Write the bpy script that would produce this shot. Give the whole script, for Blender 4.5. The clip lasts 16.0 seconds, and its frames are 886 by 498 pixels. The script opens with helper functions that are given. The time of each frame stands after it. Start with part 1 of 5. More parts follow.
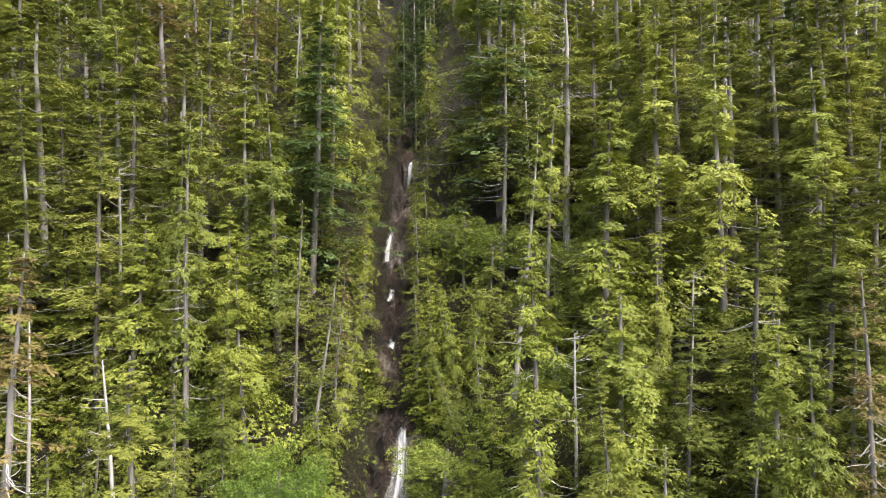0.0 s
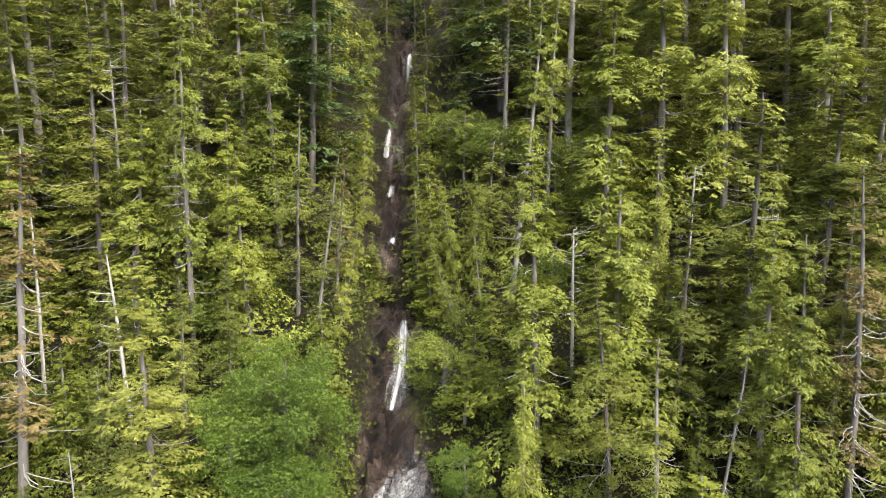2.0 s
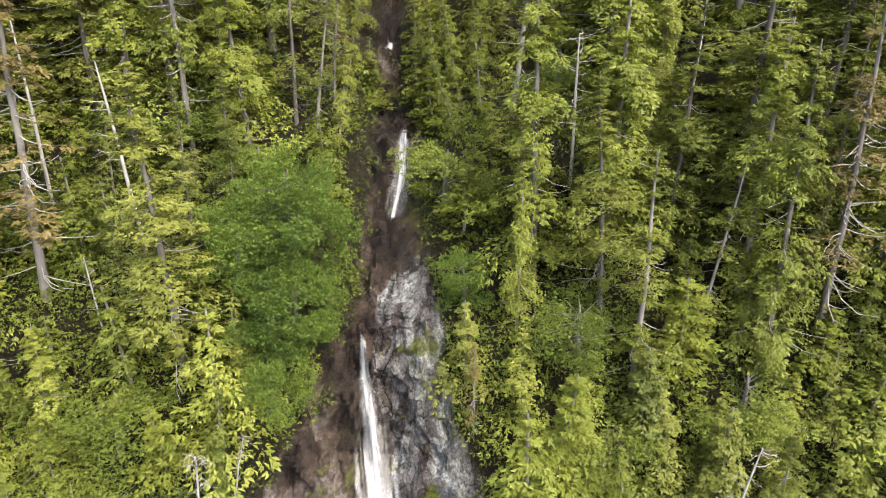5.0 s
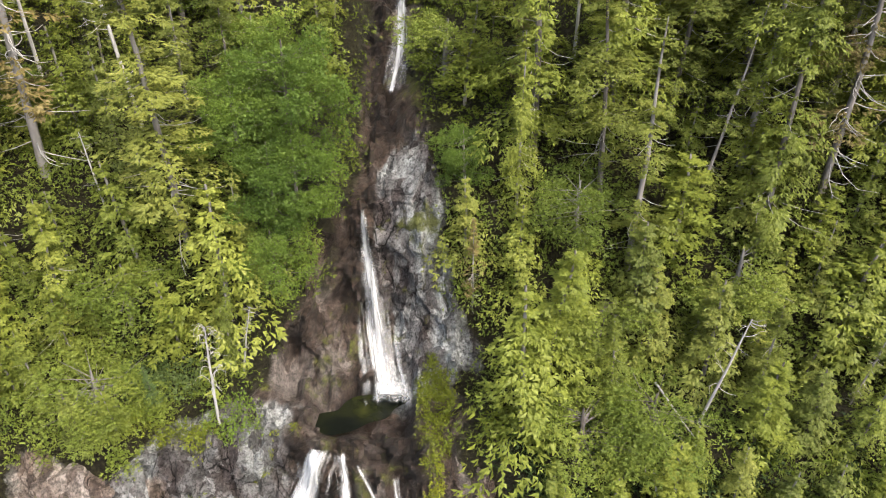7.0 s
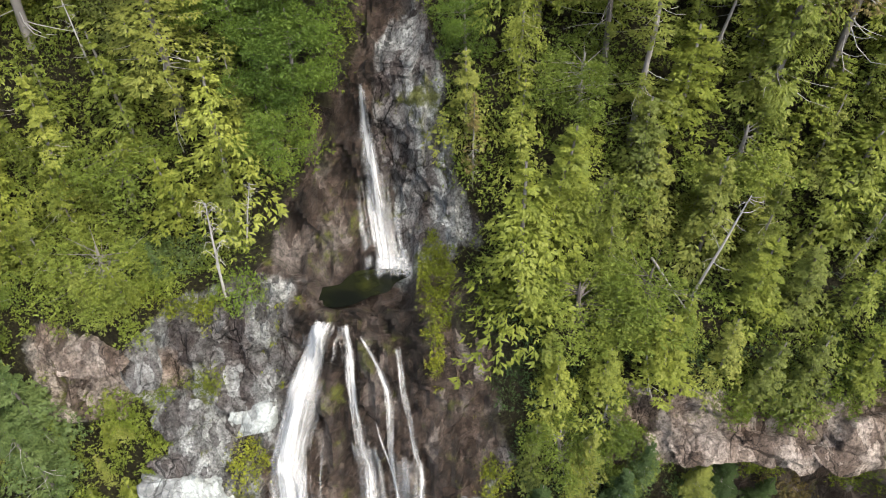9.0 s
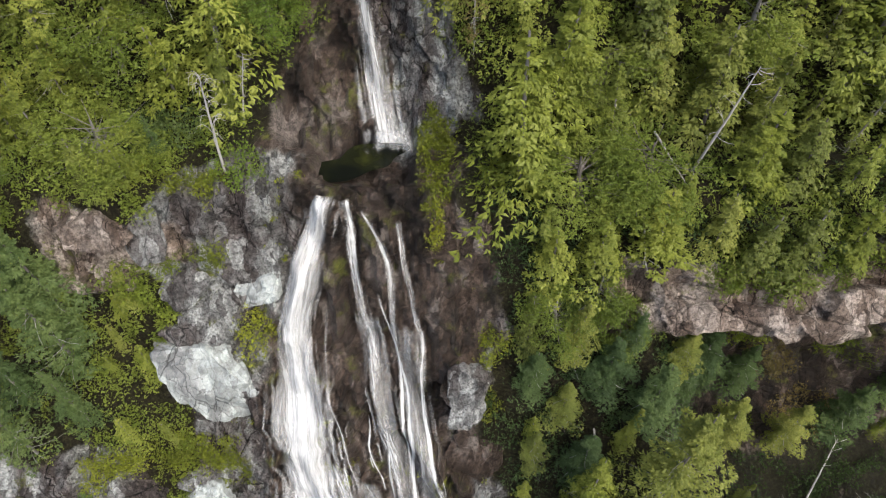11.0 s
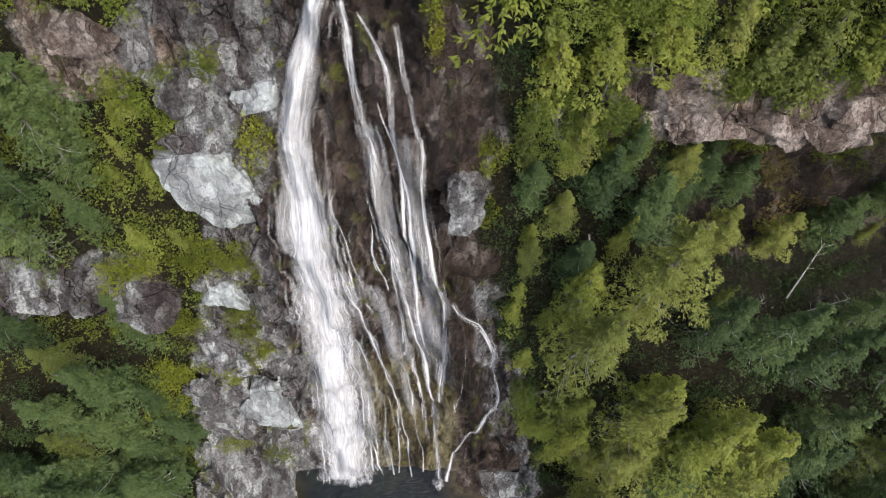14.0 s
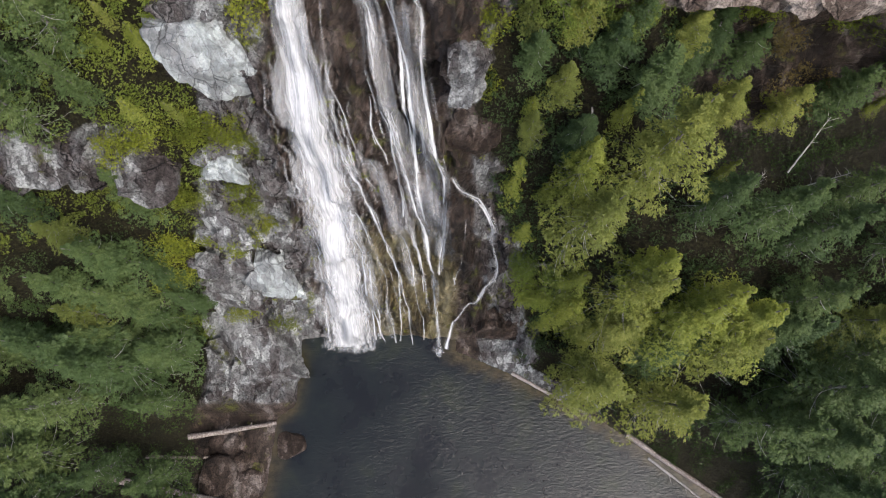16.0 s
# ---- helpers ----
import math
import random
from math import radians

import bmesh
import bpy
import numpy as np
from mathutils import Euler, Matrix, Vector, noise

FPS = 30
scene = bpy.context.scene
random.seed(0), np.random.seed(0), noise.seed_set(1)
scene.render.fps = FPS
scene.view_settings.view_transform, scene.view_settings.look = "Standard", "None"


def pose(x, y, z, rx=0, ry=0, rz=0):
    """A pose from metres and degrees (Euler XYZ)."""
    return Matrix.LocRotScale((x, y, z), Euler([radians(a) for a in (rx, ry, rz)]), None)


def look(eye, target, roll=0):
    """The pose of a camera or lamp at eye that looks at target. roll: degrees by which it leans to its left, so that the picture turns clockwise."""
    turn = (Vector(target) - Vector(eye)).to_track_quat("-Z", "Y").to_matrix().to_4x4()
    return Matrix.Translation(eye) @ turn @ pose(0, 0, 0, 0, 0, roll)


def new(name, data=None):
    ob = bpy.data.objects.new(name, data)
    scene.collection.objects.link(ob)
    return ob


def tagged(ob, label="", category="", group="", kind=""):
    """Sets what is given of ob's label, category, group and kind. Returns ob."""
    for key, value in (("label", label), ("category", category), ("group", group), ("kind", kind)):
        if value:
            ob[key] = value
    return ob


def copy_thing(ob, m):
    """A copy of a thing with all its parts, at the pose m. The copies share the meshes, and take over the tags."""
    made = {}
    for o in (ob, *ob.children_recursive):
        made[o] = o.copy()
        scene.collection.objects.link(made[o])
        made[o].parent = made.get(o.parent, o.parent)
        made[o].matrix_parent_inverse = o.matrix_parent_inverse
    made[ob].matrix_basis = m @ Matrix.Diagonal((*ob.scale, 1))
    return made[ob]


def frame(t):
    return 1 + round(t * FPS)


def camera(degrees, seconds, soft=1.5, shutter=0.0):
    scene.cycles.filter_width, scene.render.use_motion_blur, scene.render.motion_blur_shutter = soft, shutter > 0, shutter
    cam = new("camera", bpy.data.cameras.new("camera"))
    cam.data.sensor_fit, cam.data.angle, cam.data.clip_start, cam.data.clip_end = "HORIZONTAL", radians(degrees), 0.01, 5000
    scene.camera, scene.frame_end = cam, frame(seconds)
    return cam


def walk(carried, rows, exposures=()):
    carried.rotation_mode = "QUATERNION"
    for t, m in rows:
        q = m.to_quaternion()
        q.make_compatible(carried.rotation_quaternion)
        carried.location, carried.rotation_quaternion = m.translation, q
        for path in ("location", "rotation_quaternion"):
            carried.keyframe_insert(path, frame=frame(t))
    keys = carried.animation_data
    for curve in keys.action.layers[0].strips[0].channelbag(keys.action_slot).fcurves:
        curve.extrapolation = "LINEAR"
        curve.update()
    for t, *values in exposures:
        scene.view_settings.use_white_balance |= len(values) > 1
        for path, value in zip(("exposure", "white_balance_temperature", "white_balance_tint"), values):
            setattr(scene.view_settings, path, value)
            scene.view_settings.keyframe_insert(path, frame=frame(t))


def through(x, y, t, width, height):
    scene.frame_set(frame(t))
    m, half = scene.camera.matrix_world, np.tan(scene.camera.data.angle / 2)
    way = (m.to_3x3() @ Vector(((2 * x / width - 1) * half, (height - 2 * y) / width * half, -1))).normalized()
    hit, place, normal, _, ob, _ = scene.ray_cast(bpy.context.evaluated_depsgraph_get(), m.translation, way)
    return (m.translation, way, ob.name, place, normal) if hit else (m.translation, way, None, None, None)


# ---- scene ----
# ---- camera: it hovers over the pool and tilts down ----
cam = camera(64.6, 16.0, 1.05)
EYE = 85.0
EXPOSURE, KELVIN, TINT = 1.93, 6530, 10
PITCH = [(0, 0), (0.5, -1.76), (1, -3.65), (1.5, -5.93), (2, -8.49), (2.5, -11.09), (3, -13.68), (3.5, -16.28), (4, -18.86), (6.5, -31.62), (7, -34.14), (7.5, -36.66), (8, -39.17), (8.5, -41.7), (9, -44.22), (11.5, -57.05), (12, -59.66), (12.5, -62.26), (13, -64.86), (13.5, -67.47), (14, -70.02), (14.5, -72.58), (15, -75.14), (15.5, -77.7), (16, -80.26)]
walk(cam, [(t, pose(0, 0, EYE, 90 + p, 0, 0.04)) for t, p in PITCH], exposures=[(0, EXPOSURE + 0.07, KELVIN, TINT), (3, EXPOSURE + 0.0, KELVIN, TINT), (6, EXPOSURE - 0.17, KELVIN, TINT), (9, EXPOSURE - 0.58, KELVIN - 150, TINT - 3), (12.5, EXPOSURE - 1.13, KELVIN - 300, TINT), (16, EXPOSURE - 1.18, KELVIN - 450, TINT + 2)])

# ---- light: a bright overcast sky with a wide, veiled sun ----
SUN_UP, SUN_ROUND = 54.0, 136.0        # degrees above the horizon; compass turn from +y, clockwise seen from above
world = bpy.data.worlds.new("overcast_sky")
scene.world = world
world.use_nodes = True
wn = world.node_tree.nodes
sky = wn.new("ShaderNodeTexSky")
sky.sky_type, sky.sun_disc = "NISHITA", False
sky.sun_elevation, sky.sun_rotation = radians(SUN_UP), radians(SUN_ROUND)
sky.air_density, sky.dust_density, sky.ozone_density = 1.0, 6.0, 0.3
wn["Background"].inputs[1].default_value = 0.15
world.node_tree.links.new(sky.outputs[0], wn["Background"].inputs[0])
sun = new("sun", bpy.data.lights.new("sun", "SUN"))
sun.data.energy, sun.data.angle, sun.data.color = 1.15, radians(44), (1.0, 0.96, 0.88)
sa, se = radians(SUN_ROUND), radians(SUN_UP)
sun.matrix_world = look((0, 0, 0), (-math.sin(sa) * math.cos(se), -math.cos(sa) * math.cos(se), -math.sin(se)))
sun.location = (0, 0, 200)

# ---- materials ----
def shader(name):
    m = bpy.data.materials.new(name)
    m.use_nodes = True
    nt = m.node_tree
    nt.nodes.clear()
    out = nt.nodes.new("ShaderNodeOutputMaterial")

    def node(kind, ins=None, **attrs):
        n = nt.nodes.new("ShaderNode" + kind)
        for k, v in attrs.items():
            setattr(n, k, v)
        for k, v in (ins or {}).items():
            if isinstance(v, bpy.types.NodeSocket):
                nt.links.new(v, n.inputs[k])
            else:
                n.inputs[k].default_value = v
        return n

    def finish(sock):
        nt.links.new(sock, out.inputs["Surface"])
        return m
    return node, finish


def ramp(node, fac, stops):
    r = node("ValToRGB", {"Fac": fac})
    el = r.color_ramp.elements
    while len(el) < len(stops):
        el.new(0.5)
    for e, (p, c) in zip(el, stops):
        e.position, e.color = p, (*c, 1) if len(c) == 3 else c
    return r.outputs["Color"]


def grain(node, scale, detail=4.0, stretch=(1, 1, 1), rough=0.55, where="Object"):
    co = node("TexCoord").outputs[where]
    mp = node("Mapping", {"Vector": co, "Scale": stretch}).outputs[0]
    return node("TexNoise", {"Vector": mp, "Scale": scale, "Detail": detail, "Roughness": rough}).outputs["Fac"]


def mix(node, fac, a, b, how="MIX"):
    n = node("MixRGB", {"Fac": fac, "Color1": a, "Color2": b}, blend_type=how)
    return n.outputs[0]


def bumped(node, height, strength, distance):
    return node("Bump", {"Height": height, "Strength": strength, "Distance": distance}).outputs[0]


def foliage(name, dark, mid, light, through=0.30, gloss=0.5):
    """Leaves: three greens spread by tree, by clump and by sprig; light comes partly through."""
    node, finish = shader(name)
    tree = node("ObjectInfo").outputs["Random"]
    leaf = node("NewGeometry").outputs["Random Per Island"]
    pos = node("NewGeometry").outputs["Position"]
    clump = node("TexNoise", {"Vector": pos, "Scale": 0.55, "Detail": 3.0}).outputs["Fac"]
    a = node("Math", {0: tree, 1: 0.46}, operation="MULTIPLY").outputs[0]
    b = node("MapRange", {"Value": clump, "From Min": 0.3, "From Max": 0.7, "To Min": 0.0, "To Max": 0.28}).outputs[0]
    c = node("Math", {0: leaf, 1: 0.20}, operation="MULTIPLY").outputs[0]
    s = node("Math", {0: node("Math", {0: a, 1: b}).outputs[0], 1: c}).outputs[0]
    col = ramp(node, s, [(0.08, dark), (0.5, mid), (0.95, light)])
    needle = node("TexNoise", {"Vector": pos, "Scale": 7.0, "Detail": 3.0, "Roughness": 0.7}).outputs["Fac"]
    col = mix(node, 1.0, col, ramp(node, needle, [(0.33, (0.62, 0.62, 0.63)), (0.5, (1.0, 1.0, 1.0)), (0.66, (1.15, 1.15, 1.14))]), "MULTIPLY")
    d = node("BsdfPrincipled", {"Base Color": col, "Roughness": gloss, "Specular IOR Level": 0.22})
    t = node("BsdfTranslucent", {"Color": mix(node, 0.35, col, (light[0] * 1.1, light[1] * 1.1, light[2] * 0.7, 1))})
    return finish(node("MixShader", {0: through, 1: d.outputs[0], 2: t.outputs[0]}).outputs[0])


MAT = {}
MAT["cedar"] = foliage("cedar_leaves", (0.08, 0.105, 0.019), (0.174, 0.206, 0.033), (0.262, 0.286, 0.058))
MAT["hemlock"] = foliage("hemlock_leaves", (0.072, 0.095, 0.021), (0.154, 0.178, 0.037), (0.25, 0.265, 0.058))
MAT["fir"] = foliage("fir_leaves", (0.032, 0.058, 0.021), (0.072, 0.112, 0.036), (0.14, 0.18, 0.056))
MAT["alder"] = foliage("alder_leaves", (0.048, 0.086, 0.015), (0.104, 0.16, 0.025), (0.19, 0.25, 0.044))
MAT["leafy"] = foliage("tree_leaves", (0.056, 0.088, 0.016), (0.126, 0.168, 0.027), (0.215, 0.25, 0.047))
MAT["shrub"] = foliage("shrub_leaves", (0.055, 0.085, 0.014), (0.135, 0.175, 0.023), (0.25, 0.285, 0.041))
MAT["moss"] = foliage("moss_leaves", (0.075, 0.095, 0.014), (0.170, 0.195, 0.020), (0.275, 0.285, 0.035), 0.2)
MAT["brown"] = foliage("dry_leaves", (0.090, 0.080, 0.035), (0.160, 0.130, 0.050), (0.25, 0.20, 0.075))


def bark(name, a, b, c):
    node, finish = shader(name)
    g = grain(node, 5.0, 5.0, (1, 1, 0.12))
    g2 = grain(node, 0.6, 3.0)
    rnd = node("ObjectInfo").outputs["Random"]
    s = node("Math", {0: node("Math", {0: g, 1: 0.6}, operation="MULTIPLY").outputs[0],
                      1: node("Math", {0: node("Math", {0: g2, 1: rnd}).outputs[0], 1: 0.28}, operation="MULTIPLY").outputs[0]}).outputs[0]
    col = ramp(node, s, [(0.36, a), (0.5, b), (0.64, c)])
    d = node("BsdfPrincipled", {"Base Color": col, "Roughness": 0.85, "Normal": bumped(node, g, 0.6, 0.05)})
    return finish(d.outputs[0])


MAT["bark"] = bark("grey_bark", (0.05, 0.043, 0.038), (0.115, 0.104, 0.096), (0.19, 0.18, 0.17))
MAT["dead"] = bark("bleached_wood", (0.13, 0.122, 0.115), (0.26, 0.25, 0.24), (0.35, 0.34, 0.33))
MAT["log"] = bark("wet_log", (0.06, 0.047, 0.040), (0.15, 0.125, 0.11), (0.30, 0.27, 0.25))


def rock_colours(node):
    """Grey, wet and tan rock: angular joint blocks at three sizes, each of its own tone, with broken dark cracks and fine grit."""
    def math_(op, a, b):
        return node("Math", {0: a, 1: b}, operation=op).outputs[0]

    def span(v, a, b, c, d):
        return node("MapRange", {"Value": v, "From Min": a, "From Max": b, "To Min": c, "To Max": d}, clamp=True).outputs[0]
    pos = node("NewGeometry").outputs["Position"]
    bend = node("TexNoise", {"Vector": pos, "Scale": 0.5, "Detail": 5.0, "Roughness": 0.6}).outputs["Color"]
    warped = node("VectorMath", {0: pos, 1: node("VectorMath", {0: bend, "Scale": 1.1}, operation="SCALE").outputs[0]}, operation="ADD").outputs[0]
    slant = node("Mapping", {"Vector": warped, "Rotation": (0.42, 0.32, 0.15), "Scale": (0.56, 0.32, 0.17)}).outputs[0]
    cells, edges = [], []
    for size in (1.0, 3.1, 8.5):
        cells.append(node("SeparateColor", {0: node("TexVoronoi", {"Vector": slant, "Scale": size}, distance="CHEBYCHEV").outputs["Color"]}).outputs[0])
        edges.append(node("TexVoronoi", {"Vector": slant, "Scale": size}, feature="DISTANCE_TO_EDGE").outputs["Distance"])
    fine = node("TexNoise", {"Vector": pos, "Scale": 4.5, "Detail": 9.0, "Roughness": 0.78}).outputs["Fac"]
    broad = node("TexNoise", {"Vector": slant, "Scale": 0.62, "Detail": 5.0, "Roughness": 0.6}).outputs["Fac"]
    big = math_("ADD", broad, math_("MULTIPLY", math_("SUBTRACT", cells[1], 0.5), 0.16))
    run = node("TexNoise", {"Vector": node("Mapping", {"Vector": warped, "Scale": (1.9, 0.9, 0.6)}).outputs[0], "Scale": 1.0, "Detail": 8.0, "Roughness": 0.7}).outputs["Fac"]
    shown = span(broad, 0.40, 0.55, 1.0, 0.25)
    line1 = math_("MULTIPLY", span(edges[0], 0.004, 0.022, 0.92, 0.0), shown)
    line2 = math_("MULTIPLY", span(edges[1], 0.0, 0.035, 0.7, 0.0), shown)
    lines = math_("MULTIPLY", math_("SUBTRACT", 1.0, line1), math_("SUBTRACT", 1.0, line2))
    tone = math_("MULTIPLY", math_("MULTIPLY", span(cells[1], 0, 1, 0.76, 1.2), span(cells[2], 0, 1, 0.84, 1.14)), span(cells[0], 0, 1, 0.85, 1.15))
    dull = math_("MULTIPLY", tone, lines)
    dull = node("CombineColor", {0: dull, 1: dull, 2: dull}).outputs[0]
    grit = ramp(node, fine, [(0.38, (0.22, 0.21, 0.205)), (0.48, (0.86, 0.85, 0.84)), (0.62, (1.45, 1.45, 1.44))])
    streak = ramp(node, run, [(0.38, (0.42, 0.40, 0.39)), (0.5, (0.97, 0.96, 0.95)), (0.62, (1.2, 1.2, 1.2))])

    def weathered(c):
        return mix(node, 1.0, mix(node, 0.6, mix(node, 0.9, c, grit, "MULTIPLY"), streak, "MULTIPLY"), dull, "MULTIPLY")
    dry = weathered(ramp(node, big, [(0.36, (0.075, 0.063, 0.061)), (0.44, (0.132, 0.124, 0.124)), (0.54, (0.180, 0.185, 0.187)), (0.62, (0.32, 0.337, 0.337))]))
    wet_shade = weathered(ramp(node, big, [(0.34, (0.017, 0.012, 0.009)), (0.48, (0.048, 0.034, 0.026)), (0.58, (0.080, 0.061, 0.051)), (0.68, (0.165, 0.145, 0.133))]))
    tan = weathered(ramp(node, big, [(0.36, (0.105, 0.076, 0.060)), (0.48, (0.195, 0.157, 0.133)), (0.58, (0.32, 0.28, 0.25))]))
    crack = math_("ADD", math_("ADD", math_("MULTIPLY", cells[1], 0.32), math_("MULTIPLY", cells[2], 0.14)), math_("ADD", math_("MULTIPLY", fine, 0.9), math_("MULTIPLY", lines, 0.35)))
    return pos, big, fine, dry, wet_shade, tan, crack, dull, streak, grit


def ground_material():
    node, finish = shader("hillside")
    pos, big, fine, dry, wet_shade, tan, crack, dull, streak, grit = rock_colours(node)
    rock = node("Attribute", attribute_name="rock").outputs["Fac"]
    # real wetness by the water, plus shade painted under the tan ledge
    wet_shade_mask = node("Attribute", attribute_name="wet_shade").outputs["Fac"]
    warm = node("Attribute", attribute_name="tan").outputs["Fac"]
    edge = node("TexNoise", {"Vector": pos, "Scale": 0.9, "Detail": 6.0, "Roughness": 0.7}).outputs["Fac"]

    def worn(mask, lo=0.35, hi=0.65):
        s = node("Math", {0: mask, 1: node("Math", {0: edge, 1: 0.5}, operation="SUBTRACT").outputs[0]}).outputs[0]
        return node("MapRange", {"Value": s, "From Min": lo, "From Max": hi}, clamp=True).outputs[0]
    wm = worn(wet_shade_mask)
    stone = mix(node, worn(warm), dry, tan)
    stone = mix(node, wm, stone, wet_shade)
    mossy = node("TexNoise", {"Vector": pos, "Scale": 0.35, "Detail": 7.0, "Roughness": 0.75}).outputs["Fac"]
    mm = node("MapRange", {"Value": mossy, "From Min": 0.56, "From Max": 0.64, "To Max": 0.85}, clamp=True).outputs[0]
    stone = mix(node, mm, stone, ramp(node, fine, [(0.3, (0.045, 0.055, 0.012)), (0.7, (0.16, 0.17, 0.03))]))
    algae = node("Attribute", attribute_name="algae").outputs["Fac"]
    stone = mix(node, node("Math", {0: worn(algae, 0.3, 0.8), 1: 0.75}, operation="MULTIPLY").outputs[0], stone, mix(node, 0.8, ramp(node, big, [(0.36, (0.045, 0.034, 0.016)), (0.5, (0.120, 0.100, 0.045)), (0.62, (0.185, 0.165, 0.085))]), dull, "MULTIPLY"))
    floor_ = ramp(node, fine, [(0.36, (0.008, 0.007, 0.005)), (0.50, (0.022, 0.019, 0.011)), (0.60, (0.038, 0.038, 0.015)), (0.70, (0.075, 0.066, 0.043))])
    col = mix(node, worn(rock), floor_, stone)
    rough = node("MapRange", {"Value": wm, "To Min": 0.85, "To Max": 0.42}).outputs[0]
    litter = node("TexNoise", {"Vector": pos, "Scale": 3.5, "Detail": 6.0, "Roughness": 0.75}).outputs["Fac"]
    h = mix(node, worn(rock), node("Math", {0: litter, 1: 1.6}, operation="MULTIPLY").outputs[0], crack)
    shine = node("MapRange", {"Value": wm, "To Min": 0.12, "To Max": 0.4}).outputs[0]
    d = node("BsdfPrincipled", {"Base Color": col, "Roughness": rough, "Specular IOR Level": shine, "Normal": bumped(node, h, 0.9, 0.5)})
    return finish(d.outputs[0])


MAT["ground"] = ground_material()


def stone_material(name, kind):
    node, finish = shader(name)
    pos, big, fine, dry, wet_shade, tan, crack, dull, streak, grit = rock_colours(node)
    if kind == "pale":
        col = ramp(node, big, [(0.34, (0.19, 0.20, 0.205)), (0.46, (0.27, 0.293, 0.293)), (0.60, (0.345, 0.38, 0.378))])
        col = mix(node, 0.75, mix(node, 0.3, col, streak, "MULTIPLY"), dull, "MULTIPLY")
        col = mix(node, 0.3, col, grit, "MULTIPLY")
    else:
        col = {"dry": dry, "wet_shade": wet_shade, "tan": tan}[kind]
    d = node("BsdfPrincipled", {"Base Color": col, "Roughness": 0.45 if kind == "wet_shade" else 0.85, "Specular IOR Level": 0.25, "Normal": bumped(node, crack, 0.9 if kind != "pale" else 0.45, 0.4)})
    return finish(d.outputs[0])


MAT["pale_rock"], MAT["dry_rock"] = stone_material("pale_rock", "pale"), stone_material("grey_rock", "dry")
MAT["wet_rock"], MAT["tan_rock"] = stone_material("wet_rock", "wet_shade"), stone_material("tan_rock", "tan")


def pool_material():
    node, finish = shader("dark_water")
    pos = node("NewGeometry").outputs["Position"]
    shallow = node("Attribute", attribute_name="shallow").outputs["Fac"]
    a = node("TexNoise", {"Vector": node("Mapping", {"Vector": pos, "Scale": (1.0, 2.2, 1.0), "Rotation": (0, 0, 0.3)}).outputs[0], "Scale": 1.5, "Detail": 5.0, "Roughness": 0.62, "Distortion": 0.6}).outputs["Fac"]
    calm = node("TexNoise", {"Vector": pos, "Scale": 0.09, "Detail": 3.0}).outputs["Fac"]
    a = node("Math", {0: a, 1: node("MapRange", {"Value": calm, "From Min": 0.35, "From Max": 0.65, "To Min": 0.35, "To Max": 1.3}).outputs[0]}, operation="MULTIPLY").outputs[0]
    b = node("TexNoise", {"Vector": pos, "Scale": 0.14, "Detail": 4.0, "Roughness": 0.6}).outputs["Fac"]
    col = ramp(node, b, [(0.35, (0.003, 0.004, 0.006)), (0.55, (0.008, 0.011, 0.011)), (0.7, (0.017, 0.021, 0.012))])
    bed = node("TexNoise", {"Vector": pos, "Scale": 1.1, "Detail": 6.0, "Roughness": 0.7}).outputs["Fac"]
    col = mix(node, shallow, col, ramp(node, bed, [(0.35, (0.018, 0.014, 0.007)), (0.65, (0.060, 0.048, 0.024))]))
    d = node("BsdfPrincipled", {"Base Color": col, "Roughness": 0.06, "IOR": 1.33, "Normal": bumped(node, a, 0.45, 0.16)})
    return finish(d.outputs[0])


MAT["pool"] = pool_material()


def basin_material():
    node, finish = shader("green_water")
    pos = node("NewGeometry").outputs["Position"]
    a = node("TexNoise", {"Vector": pos, "Scale": 2.5, "Detail": 4.0}).outputs["Fac"]
    b = node("TexNoise", {"Vector": pos, "Scale": 0.5, "Detail": 3.0}).outputs["Fac"]
    col = ramp(node, b, [(0.42, (0.004, 0.005, 0.004)), (0.6, (0.012, 0.014, 0.005)), (0.75, (0.03, 0.033, 0.008))])
    return finish(node("BsdfPrincipled", {"Base Color": col, "Roughness": 0.15, "IOR": 1.33, "Normal": bumped(node, a, 0.3, 0.1)}).outputs[0])


MAT["basin"] = basin_material()


